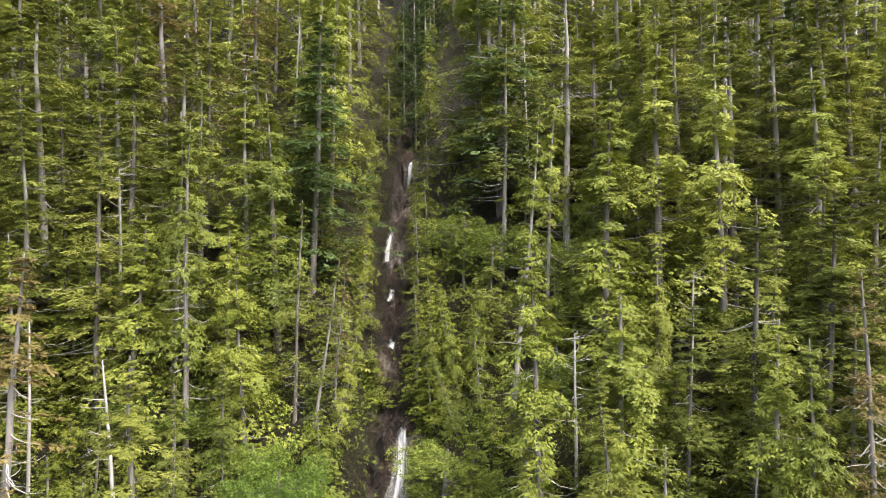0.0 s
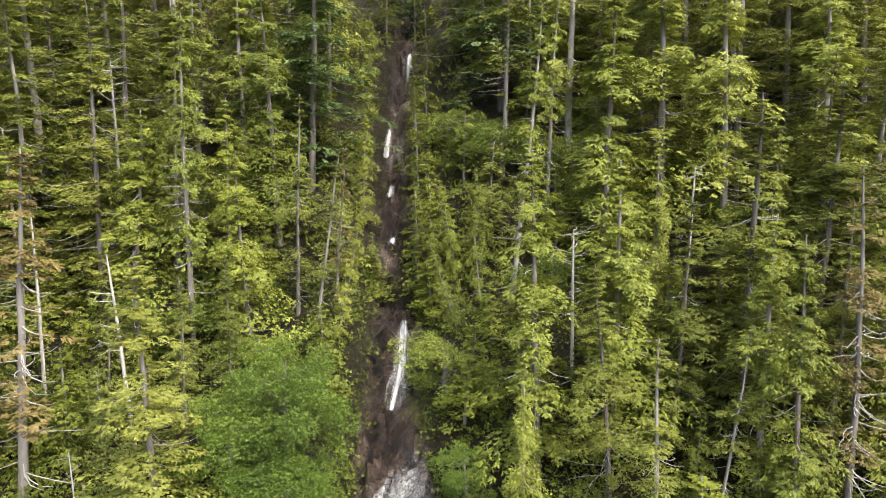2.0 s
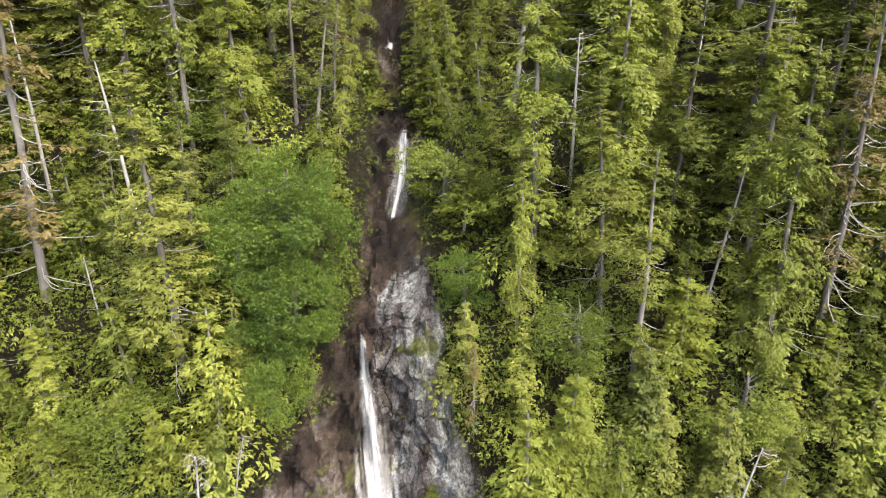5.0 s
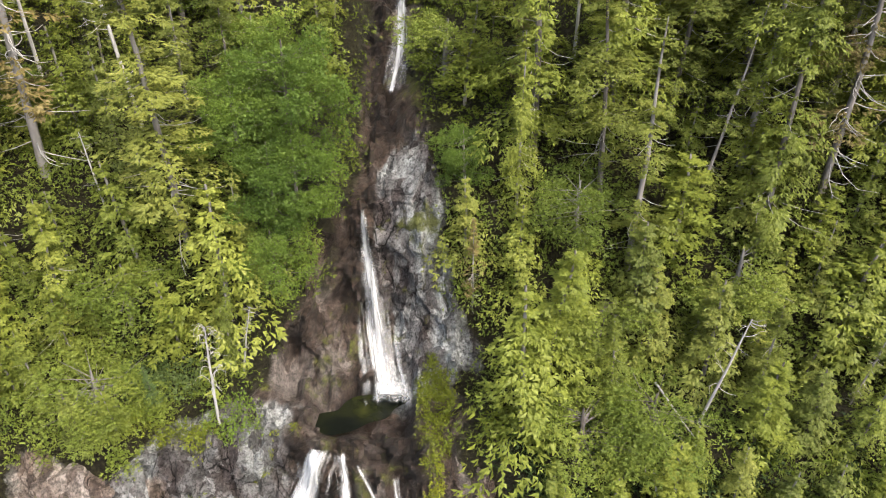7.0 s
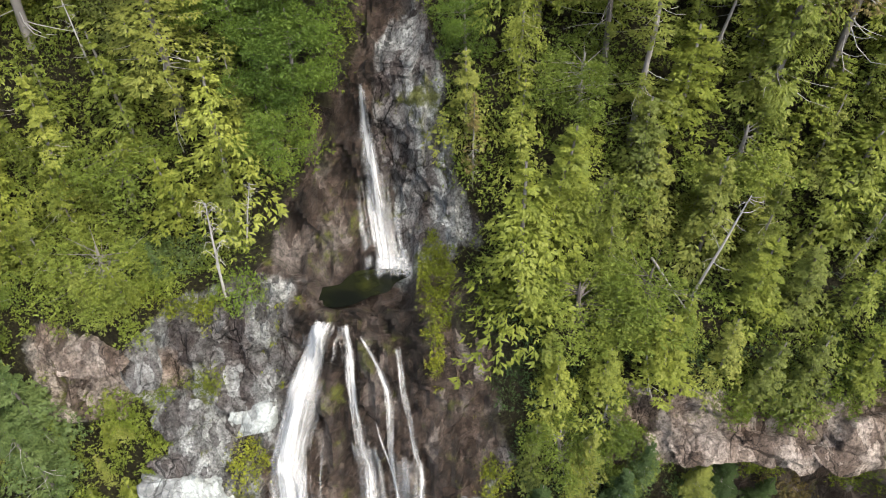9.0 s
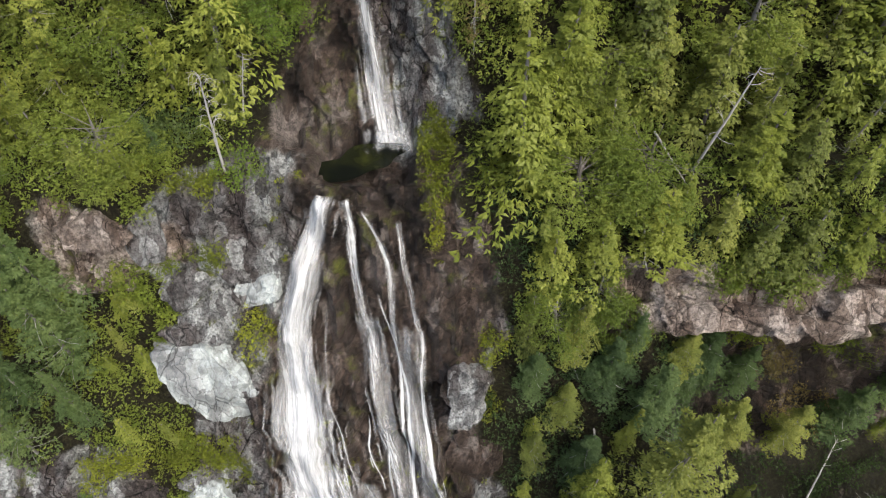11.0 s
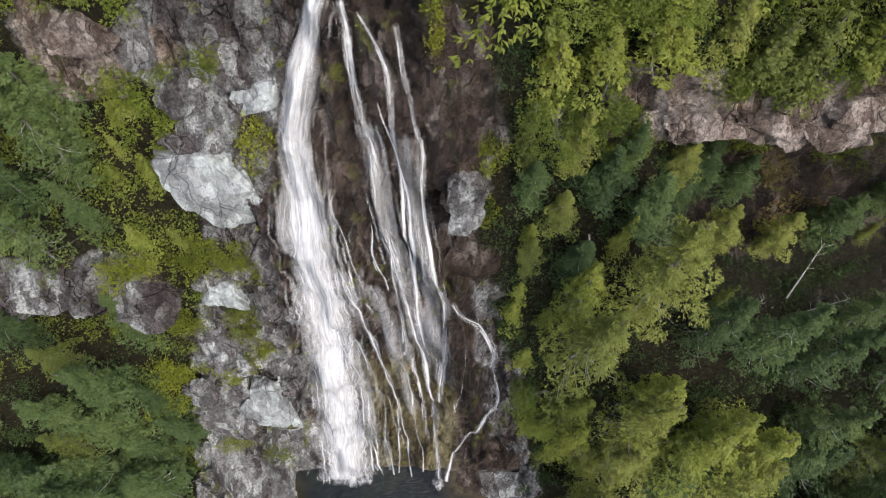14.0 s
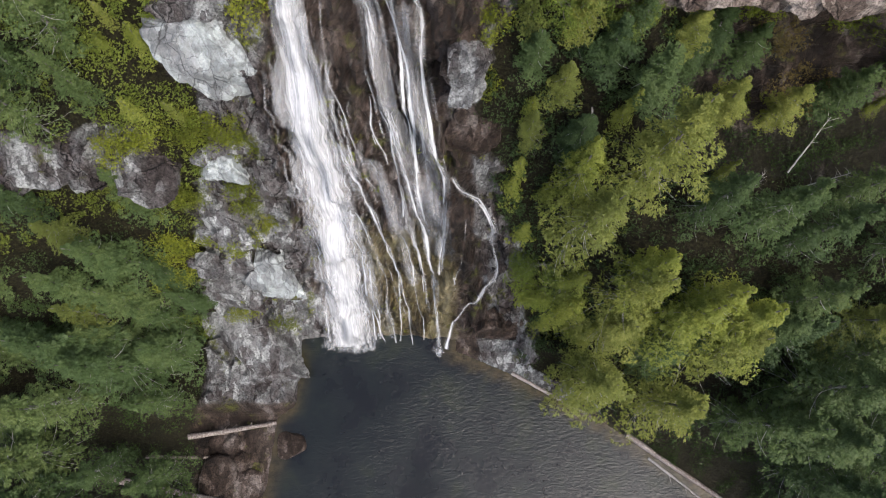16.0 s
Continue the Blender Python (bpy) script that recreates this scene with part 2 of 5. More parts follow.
def white_water(name, cover, soft, most):
    """Falling water: white threads along the flow with gaps that let the rock show."""
    node, finish = shader(name)
    across = node("Attribute", attribute_name="across").outputs["Fac"]
    along = node("Attribute", attribute_name="along").outputs["Fac"]
    seed = node("ObjectInfo").outputs["Random"]
    v = node("CombineXYZ", {0: across, 1: along, 2: node("Math", {0: seed, 1: 40.0}, operation="MULTIPLY").outputs[0]}).outputs[0]
    thread = node("TexNoise", {"Vector": node("Mapping", {"Vector": v, "Scale": (3.4, 0.13, 1)}).outputs[0], "Scale": 1.0, "Detail": 2.5, "Roughness": 0.5, "Distortion": 0.1}).outputs["Fac"]
    speck = node("TexNoise", {"Vector": node("Mapping", {"Vector": v, "Scale": (8.0, 0.9, 1)}).outputs[0], "Scale": 1.0, "Detail": 3.0, "Roughness": 0.7}).outputs["Fac"]
    rim = node("Attribute", attribute_name="rim").outputs["Fac"]
    f = node("Math", {0: node("Math", {0: thread, 1: 0.74}, operation="MULTIPLY").outputs[0], 1: node("Math", {0: speck, 1: 0.26}, operation="MULTIPLY").outputs[0]}).outputs[0]
    f = node("Math", {0: f, 1: node("Math", {0: node("Math", {0: rim, 1: 1.0}, operation="SUBTRACT").outputs[0], 1: 0.42}, operation="MULTIPLY").outputs[0]}).outputs[0]
    al = node("MapRange", {"Value": f, "From Min": 0.5 - cover - soft, "From Max": 0.5 - cover + soft, "To Max": most}, clamp=True).outputs[0]
    tone = ramp(node, speck, [(0.3, (0.52, 0.54, 0.56)), (0.5, (0.62, 0.635, 0.65)), (0.68, (0.76, 0.77, 0.78))])
    d = node("BsdfPrincipled", {"Base Color": tone, "Roughness": 0.6})
    tr = node("BsdfTransparent")
    return finish(node("MixShader", {0: al, 1: tr.outputs[0], 2: d.outputs[0]}).outputs[0])


MAT["fall_thick"] = white_water("white_water_thick", 0.11, 0.34, 0.96)
MAT["stream"] = white_water("white_water_streams", 0.0, 0.16, 0.92)
MAT["fall_thin"] = white_water("white_water_thin", 0.0, 0.2, 0.65)
MAT["veil"] = white_water("water_veil", -0.01, 0.27, 0.5)
MAT["foam"] = white_water("foam", 0.0, 0.22, 0.8)


# ---- the ground: one sheet from the valley over the pool, the cliff and the wooded slope to the ridge ----
def hashed(ix, iy, seed):
    n = (ix.astype(np.int64) * 374761393 + iy.astype(np.int64) * 668265263 + seed * 974634541) & 0xFFFFFFFF
    n = ((n ^ (n >> 13)) * 1274126177) & 0xFFFFFFFF
    return ((n ^ (n >> 16)) & 0xFFFF) / 65535.0


def value_noise(x, y, seed):
    ix, iy = np.floor(x), np.floor(y)
    fx, fy = x - ix, y - iy
    fx, fy = fx * fx * (3 - 2 * fx), fy * fy * (3 - 2 * fy)
    a, b = hashed(ix, iy, seed), hashed(ix + 1, iy, seed)
    c, d = hashed(ix, iy + 1, seed), hashed(ix + 1, iy + 1, seed)
    return (a + (b - a) * fx) * (1 - fy) + (c + (d - c) * fx) * fy - 0.5


def fbm(x, y, seed, octaves=4):
    s, amp = 0.0, 1.0
    for o in range(octaves):
        s = s + amp * value_noise(x * 2 ** o, y * 2 ** o, seed + o)
        amp *= 0.5
    return s


def facets(x, y, seed):
    """Broken rock: every cell is a tilted plane of its own height."""
    tot, val = np.zeros(np.shape(x)), np.zeros(np.shape(x))
    cx, cy = np.floor(x), np.floor(y)
    for i in (-1, 0, 1):
        for j in (-1, 0, 1):
            ax, ay = cx + i, cy + j
            px, py = ax + hashed(ax, ay, seed), ay + hashed(ax, ay, seed + 1)
            k = np.exp(-70 * ((x - px) ** 2 + (y - py) ** 2)) + 1e-12
            h = hashed(ax, ay, seed + 2) - 0.5 + (x - px) * (hashed(ax, ay, seed + 3) - 0.5) * 1.2 + (y - py) * (hashed(ax, ay, seed + 4) - 0.5) * 1.2
            val, tot = val + k * h, tot + k
    return val / tot


def step(a, b, v):
    t = np.clip((v - a) / (b - a), 0, 1)
    return t * t * (3 - 2 * t)


def bump(a, b, c, d, v):
    return step(a, b, v) * (1 - step(c, d, v))


# The slope in section: distance ahead of the pool's middle and height, from the valley behind to the ridge.
SECTION = [(-460, 40), (-150, 12), (-70, -2.2), (1.5, -2.2), (3.3, 0.0), (12.5, 23.0), (20.5, 38.5), (28.1, 52.4), (29.5, 52.3), (33.4, 52.5), (38.2, 63.0),
           (46.0, 67.6), (49.2, 72.8), (60.0, 81.5), (80.0, 99.5), (120.0, 136.0), (200.0, 196.0), (330.0, 262.0), (480.0, 290.0)]
SEC_Y = np.array([p[0] for p in SECTION], float)
SEC_Z = np.array([p[1] for p in SECTION], float)
SEC_W = np.concatenate([[0], np.cumsum(np.hypot(np.diff(SEC_Y), np.diff(SEC_Z)))])
SEC_W -= SEC_W[4]                                   # w: metres up the slope from the pool's edge
_w = np.arange(-460, 580, 0.5)
_k = np.exp(-0.5 * (np.arange(-6, 7) / 2.0) ** 2)
_k /= _k.sum()
_y = np.convolve(np.pad(np.interp(_w, SEC_W, SEC_Y), 6, "reflect", reflect_type="odd"), _k, "valid")
_z = np.convolve(np.pad(np.interp(_w, SEC_W, SEC_Z), 6, "reflect", reflect_type="odd"), _k, "valid")
_ty, _tz = np.gradient(_y), np.gradient(_z)
_k2 = np.ones(13) / 13
_ty, _tz = np.convolve(_ty, _k2, "same"), np.convolve(_tz, _k2, "same")
_tl = np.hypot(_ty, _tz)
_ty, _tz = _ty / _tl, _tz / _tl

CREEK_W = np.array([-20, 0, 28, 46, 58, 62, 65, 69, 74, 84, 90, 98, 106, 113, 120, 125, 133, 153, 190], float)
CREEK_X = np.array([-5, -6, -6, -6, -6, -4.2, -4.4, -4.8, -5.2, -3.6, -3.1, -4.3, -4.7, -5.4, -5.2, -3.6, -4.5, -3.4, -2.0])


def creek(w):
    return np.interp(w, CREEK_W, CREEK_X)


def cliff_edges(w):
    """The left and right edge of the bare rock at w metres up the slope."""
    a = np.interp(w, [-14, -2, 10, 18, 30, 36, 44, 50, 55, 59, 62, 67, 72, 78, 84, 90, 94, 200], [-28, -27, -26, -24, -20, -19, -20, -17, -20, -16, -11, -9.4, -8.2, -6.4, -5.6, -5.0, -5.4, -5.2])
    b = np.interp(w, [-14, -2, 10, 20, 32, 40, 44, 52, 58, 62, 67, 72, 78, 84, 90, 94, 200], [22, 9, 9.0, 6.5, 4.0, 2.8, 3.0, 3.2, 0.6, 0.6, 0.6, -0.2, -1.2, -1.5, -1.4, -3.4, -2.6])
    return a, b


def masks(x, w):
    a, b = cliff_edges(w)
    rag = fbm(x / 5, w / 5, 11) * 3.2 * step(95, 60, w)
    rock = step(a - 1, a + 1, x + rag) * (1 - step(b - 1, b + 1, x + rag)) * step(-26, -21, w) * step(165, 140, w)
    n = fbm(x / 6, w / 4, 21)
    tan = bump(9.5, 12, 70, 80, x) * bump(48.0, 49.4, 51.4, 53.8, w + n * 4 - 0.03 * (x - 14)) + 0.8 * bump(17, 21, 60, 75, x) * bump(34, 38, 47.8, 50.8, w + n * 6)
    tan += 0.8 * bump(10, 12, 22, 30, x) * bump(49, 51, 55, 60, w + n * 5) * step(-0.1, 0.2, n) + bump(-26, -23.5, -17, -15, x) * bump(51, 53, 55.5, 57.5, w + n * 4)
    left = bump(-75, -65, -24, -20, x) * bump(32.5, 34, 37.5, 39, w + n * 2) * 0.95
    edge = np.interp(w, [0, 10, 30, 44, 50, 60], [-13.5, -13.5, -14, -12.5, -10.6, -9.6])
    wet_shade = step(-1, 1, x - edge + fbm(x / 2, w / 6, 31) * 2) * (1 - step(2.5, 5.5, x + fbm(x / 3, w / 9, 31) * 3)) * step(63, 60, w)
    c = creek(w)
    wet_shade = np.maximum(wet_shade, step(60, 62, w) * bump(-9.5, -8.5, 0.0, 1.2, (x - c) + fbm(x / 2, w / 5, 41) * 2.4) * (1 - 0.9 * bump(66, 68, 78, 80, w) * step(0.4, 1.2, x - c + fbm(x / 1.5, w / 3, 43))))
    wet_shade = np.maximum(wet_shade, step(79, 82, w) * 0.9)
    wet_shade = np.maximum(wet_shade, step(-7, -9, w) * 0.9)
    # hollow under the tan ledge: brown rock, its deep shade put into the colour
    wet_shade = np.maximum(wet_shade, bump(15, 19, 60, 75, x) * bump(31, 35, 46.8, 48.3, w))
    return np.clip(rock + tan + left, 0, 1), np.clip(wet_shade, 0, 1), np.clip(tan, 0, 1)


def shore(x, w):
    """Height of the ground round the pool: below 0 under water."""
    right = np.interp(-w, [0, 2, 5, 8.5, 12.5, 19, 32, 50, 75, 120], [1.0, 1.2, 8.4, 15.5, 22.2, 32, 40, 34, 12, 9])
    left = np.interp(-w, [0, 3, 8.5, 10, 18, 26, 45, 75, 120], [-17, -17.0, -17.6, -19.6, -20.6, -24, -27, -8, -5])
    out = np.maximum(x - right, left - x)
    n = fbm(x / 4, w / 4, 51) * 0.8
    dry = np.minimum(out * 0.16 + np.maximum(out - 6, 0) * 0.32, 9 + out * 0.12) + n * np.clip(out / 6, 0, 1)
    return np.where(out > 0, dry, np.maximum(out * 0.4, -2.4))


def surf(x, w, rough=True):
    """The place on the ground x metres across and w metres up the slope from the pool's edge."""
    x, w = np.asarray(x, float), np.asarray(w, float)
    y, z = np.interp(w, _w, _y), np.interp(w, _w, _z)
    ty, tz = np.interp(w, _w, _ty), np.interp(w, _w, _tz)
    c = creek(w)
    rock, wet_shade, tan = masks(x, w)
    up = step(-1, 4, w)
    d = fbm(x / 14, w / 14, 3) * 3.0 * step(2, 30, np.abs(x - c)) * up
    d = d + 6.5 * step(8, 22, x) * bump(-2, 22, 26, 47, w) + 5.0 * step(-24, -38, x) * bump(-2, 16, 24, 44, w)
    d = d + 2.6 * step(10, 16, x) * bump(48.3, 50.0, 53.8, 63, w) - 5.5 * step(14, 20, x) * bump(28, 38, 46.8, 49.0, w)
    d = d + 1.8 * step(-15, -20, x) * bump(50, 52, 56, 62, w) + 1.8 * step(-20, -25, x) * bump(32, 33.5, 37, 46, w) - 1.2 * step(-22, -27, x) * bump(24, 28, 32, 33.5, w)
    d = d - np.interp(w, [-5, 2, 40, 56, 59, 62, 66, 76, 84, 92, 120, 170, 190], [0, 1.0, 1.6, 1.2, 0.6, 0.8, 2.4, 2.0, 2.4, 3.0, 3.4, 2.5, 0]) * np.exp(-((x - c) / np.interp(w, [0, 50, 58, 66, 84, 95, 180], [9, 7, 4, 4.2, 2.8, 3.2, 4])) ** 2)
    d = d - 1.8 * bump(58.0, 59.3, 62.0, 63.2, w) * bump(-9, -7.5, -2.5, -1.2, x)
    if rough:
        d = d + rock * up * (facets(x / 2.8 + 0.4 * fbm(x / 3, w / 3, 5), w / 5.0 + x * 0.15, 61) * 1.7 + facets(x / 1.1, w / 1.5 + x * 0.2, 71) * 0.8 + (0.25 - np.abs(fbm(x / 1.3 + 0.6 * fbm(x / 4, w / 4, 85), w / 2.6, 81, 4))) * 1.5)
        d = d + rock * up * 1.3 * fbm(x / 5, w / 22, 15, 2) * step(3, 8, np.abs(x - c))
        d = d + (1 - rock) * up * fbm(x / 3, w / 3, 91, 3) * 0.9
    s = step(0.5, -3.0, w) * step(-200, -110, w)
    zs = shore(x, w)
    z = z * (1 - s) + zs * s
    z = np.where((w < 0.5) & (w > -100) & (zs > 0), np.maximum(z, zs + 0.12), z)
    knob = bump(-28.5, -26, -18.6, -16.9, x) * bump(-9.8, -7.6, 0.5, 4, w)
    z = z + knob * (2.6 + (facets(x / 2.2, w / 3.0, 61) * 1.6 + fbm(x / 1.2, w / 1.2, 83) * 0.6 if rough else 0))
    z = np.where((w < 0.5) & (zs < 0), np.minimum(z, np.maximum(zs, -2.4) * step(0.5, -1.0, w)), z)
    return np.stack([x, y - tz * d, z + ty * d], -1)


def axis(*spans):
    out = [np.arange(a, b, s) for a, b, s in spans]
    return np.concatenate(out + [[spans[-1][1]]])


def sheet(name, xs, ws, material):
    X, W = np.meshgrid(xs, ws)
    co = surf(X, W).reshape(-1, 3)
    nx, nw = len(xs), len(ws)
    i = (np.arange(nw - 1)[:, None] * nx + np.arange(nx - 1)).reshape(-1)
    quads = np.stack([i, i + 1, i + nx + 1, i + nx], 1)
    me = raw_mesh(name, co, quads, material)
    for key, val in zip(("rock", "wet_shade", "tan"), masks(X, W)):
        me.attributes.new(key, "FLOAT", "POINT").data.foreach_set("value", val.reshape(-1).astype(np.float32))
    film_ = bump(-10.5, -7.0, 0.0, 3.0, X) * bump(-3, 2, 18, 29, W)
    me.attributes.new("algae", "FLOAT", "POINT").data.foreach_set("value", film_.reshape(-1).astype(np.float32))
    return me


def raw_mesh(name, co, faces, material, smooth=False):
    """A mesh from arrays; faces all have the same number of corners."""
    me = bpy.data.meshes.new(name)
    n, k = faces.shape
    me.vertices.add(len(co))
    me.vertices.foreach_set("co", np.ascontiguousarray(co, np.float32).reshape(-1))
    me.loops.add(n * k)
    me.loops.foreach_set("vertex_index", np.ascontiguousarray(faces, np.int32).reshape(-1))
    me.polygons.add(n)
    me.polygons.foreach_set("loop_start", np.arange(0, n * k, k, dtype=np.int32))
    me.polygons.foreach_set("use_smooth", np.full(n, smooth))
    me.materials.append(material)
    me.update(calc_edges=True)
    return me


XS = axis((-430, -130, 30), (-130, -64, 6), (-64, -30, 1.2), (-30, 12, 0.27), (12, 64, 1.0), (64, 130, 6), (130, 430, 30))
WS = axis((-450, -90, 30), (-90, -30, 4), (-30, -14, 0.8), (-14, 92, 0.28), (92, 160, 1.2), (160, 240, 5), (240, 570, 30))
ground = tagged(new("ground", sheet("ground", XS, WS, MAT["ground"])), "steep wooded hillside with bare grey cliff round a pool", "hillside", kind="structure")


def grid_plane(name, x0, x1, y0, y1, z, n, material):
    xs, ys = np.linspace(x0, x1, n), np.linspace(y0, y1, n)
    X, Y = np.meshgrid(xs, ys)
    co = np.stack([X, Y, np.full(X.shape, z)], -1).reshape(-1, 3)
    i = (np.arange(n - 1)[:, None] * n + np.arange(n - 1)).reshape(-1)
    return raw_mesh(name, co, np.stack([i, i + 1, i + n + 1, i + n], 1), material)


pool = grid_plane("water", -60, 60, -110, 6, 0.0, 120, MAT["pool"])
px, py = np.meshgrid(np.linspace(-60, 60, 120), np.linspace(-110, 6, 120))
pool.attributes.new("shallow", "FLOAT", "POINT").data.foreach_set("value", step(-0.7, 0.15, shore(px, py - 3.3) + fbm(px / 3, py / 3, 57) * 0.5).reshape(-1).astype(np.float32))
tagged(new("water", pool), "dark rippled plunge pool at the foot of the falls", "pool", kind="structure")


def basin_water():
    a = np.linspace(0, 2 * np.pi, 40, endpoint=False)
    r = 1 + 0.25 * np.sin(a * 2 + 0.6) + 0.12 * np.sin(a * 5)
    rim = np.stack([-5.4 + 2.6 * r * np.cos(a) - 0.5 * np.sin(a), 31.4 + 1.35 * r * np.sin(a) + 0.8 * np.cos(a), np.full(40, 51.0)], 1)
    co = np.concatenate([rim, [[-5.4, 31.4, 51.0]]])
    f = np.array([(i, (i + 1) % 40, 40) for i in range(40)])
    return raw_mesh("upper_water", co, f, MAT["basin"])


tagged(new("water", basin_water()), "small dark basin between the two falls", "pool", kind="structure")


# ---- falling water ----
def part(name, me, parent, label=""):
    ob = new(name, me)
    ob.parent = parent
    if label:
        ob["label"] = label
    return ob


def ribbon(name, path, material, lift=0.3, arch=0.25, cols=9, wander=0.0, seed=0):
    """A strip of water that follows the ground; path: x across, w up the slope, width."""
    p = np.array(path, float)
    s = np.concatenate([[0], np.cumsum(np.hypot(np.diff(p[:, 0]), np.diff(p[:, 1])))])
    n = max(6, int(s[-1] / 0.35))
    t = np.linspace(0, s[-1], n)
    x, w, wid = (np.interp(t, s, p[:, k]) for k in range(3))
    k = np.ones(5) / 5
    for _ in range(2):
        x = np.convolve(np.pad(x, 2, "edge"), k, "valid")
        wid = np.convolve(np.pad(wid, 2, "edge"), k, "valid")
    x = x + wander * (fbm(t / 4 + seed * 7.3, np.full(n, seed * 1.7), seed) + 0.35 * fbm(t / 1.1, np.full(n, seed * 3.1), seed + 9))
    wid = wid * (1 + 0.5 * fbm(t / 2.5, np.full(n, seed + 0.5), seed + 5))
    u = np.linspace(-1, 1, cols)
    X, W = x[:, None] + u * wid[:, None] / 2, np.repeat(w[:, None], cols, 1)
    co = surf(X, W)
    k9 = np.ones(7) / 7
    for a in range(3):
        for c in range(cols):
            co[:, c, a] = np.convolve(np.pad(co[:, c, a], 3, "edge"), k9, "valid")
    co[:, :, 1] -= lift + arch * (1 - u ** 2) * np.minimum(wid[:, None], 1.5)
    co[:, :, 2] += 0.3 * lift
    i = (np.arange(n - 1)[:, None] * cols + np.arange(cols - 1)).reshape(-1)
    me = raw_mesh(name, co.reshape(-1, 3), np.stack([i, i + 1, i + cols + 1, i + cols], 1), material, True)
    for key, val in (("across", X - x[:, None] + seed * 3.7), ("along", np.repeat(t[:, None], cols, 1)), ("rim", np.repeat((1 - np.abs(u)[None] ** 1.15) * np.clip(np.minimum(t, (s[-1] - t) * 1.5 + 0.4) / 1.2 + 0.15, 0, 1)[:, None], 1, 0))):
        me.attributes.new(key, "FLOAT", "POINT").data.foreach_set("value", np.ascontiguousarray(val, np.float32).reshape(-1))
    return me


def splash(name, x, y, z, rx, ry, h, seed):
    """Churned white water: a low bumpy mound."""
    n, m = 28, 10
    a, r = np.linspace(0, 2 * np.pi, n, endpoint=False), np.linspace(0.02, 1, m)
    R, A = np.meshgrid(r, a, indexing="ij")
    q = R * (1 + 0.35 * fbm(np.cos(A) * 2 + 5, np.sin(A) * 2 + 5, seed))
    co = np.stack([x + rx * q * np.cos(A), y + ry * q * np.sin(A), z + h * (1 - R ** 1.5) * (1 + 0.9 * fbm(np.cos(A) * R * 4 + 9, np.sin(A) * R * 4 + 9, seed + 3)) + 0.02], -1)
    f = [(i * n + j, i * n + (j + 1) % n, (i + 1) * n + (j + 1) % n, (i + 1) * n + j) for i in range(m - 1) for j in range(n)]
    me = raw_mesh(name, co.reshape(-1, 3), np.array(f), MAT["foam"], True)
    for key, val in (("across", (co[..., 0] - x) * 0.5), ("along", (co[..., 1] - y) * 3), ("rim", 1.0 - R ** 2)):
        me.attributes.new(key, "FLOAT", "POINT").data.foreach_set("value", np.ascontiguousarray(val, np.float32).reshape(-1))
    return me


def waterfall(label, x, w):
    e = tagged(new("waterfall"), label, "waterfall")
    p = surf(x, w)
    e.location = p
    bpy.context.view_layer.update()
    return e


def add_water(e, name, me, label=""):
    me.transform(Matrix.Translation(-e.location))
    return part(name, me, e, label)


big_fall = waterfall("tall white waterfall spreading down a dark wet cliff", -6, 0)
MAIN = [(-7.6, 58.6, 0.9), (-7.9, 57, 1.2), (-8.2, 55, 1.2), (-9.4, 51, 1.3), (-10.3, 46.5, 1.8), (-10.3, 42, 2.6), (-10.1, 37, 3.2), (-10.0, 30, 3.4), (-10.0, 20, 3.8), (-10.6, 9, 4.4), (-11.2, 0, 5.0), (-11.4, -1.6, 5.2)]
add_water(big_fall, "main_stream", ribbon("main_stream", [(x + 0.25, w, wd * 2.9) for x, w, wd in MAIN], MAT["fall_thin"], 0.6, 0.08, 17, 0.5, 1), "white spray beside the main stream")
add_water(big_fall, "main_stream", ribbon("main_stream", [(x, w, wd * 1.4) for x, w, wd in MAIN], MAT["fall_thick"], 0.9, 0.12, 15, 0.5, 2), "dense white main stream")
add_water(big_fall, "main_stream", ribbon("main_stream", [(x - 0.1, w, wd * 0.75) for x, w, wd in MAIN], MAT["fall_thick"], 1.0, 0.15, 11, 0.6, 3), "dense white main stream")
def stream(k, path, a, b, m):
    """A side stream from width a at its lip to width b at its foot."""
    n = len(path) - 1
    strip = [(x * 1.05, w + 0.8 * min(1, max(0, w) / 40), 2.3 * (a + (b - a) * i / n)) for i, (x, w) in enumerate(path)]
    me = ribbon("side_stream", strip, MAT["stream" if m == "fall_thick" else m], 0.95 if m != "veil" else 0.7, 0.06, 11, 0.3, 11 + k)
    add_water(big_fall, "side_stream", me, "thin white side stream" if m != "veil" else "see-through water veil")


stream(0, [(-5.8, 57.9), (-5.9, 55.3), (-5.7, 52.5), (-5.3, 50.1), (-5.0, 46.6), (-4.6, 42.8), (-4.4, 40.8), (-3.5, 34.8), (-2.6, 29.0), (-1.4, 21.0), (-0.7, 13.9), (-0.6, -2.0)], 0.75, 0.5, "fall_thick")
stream(1, [(-3.0, 55.9), (-2.8, 53.5), (-2.4, 50.8), (-1.8, 48.5), (-1.4, 45.6), (-1.6, 42.5), (-1.5, 40.8), (-0.6, 35.1), (0.4, 32.2), (0.2, 26.1), (-0.2, 19.9), (-0.3, 15.9)], 0.45, 0.55, "fall_thick")
stream(2, [(-5.3, 56.8), (-4.5, 55.0), (-3.8, 52.9), (-3.2, 50.8), (-3.1, 47.6), (-2.6, 42.5), (-2.2, 35.8), (-2.0, 30.3), (-1.8, 26.9), (-1.6, 24.3)], 0.3, 0.6, "fall_thick")
stream(3, [(0.1, 32.7), (2.6, 29.8), (4.3, 26.5), (4.3, 21.0), (5.4, 16.3), (3.7, 11.9), (1.5, 6.9), (0.1, -1.8)], 0.4, 0.5, "fall_thick")
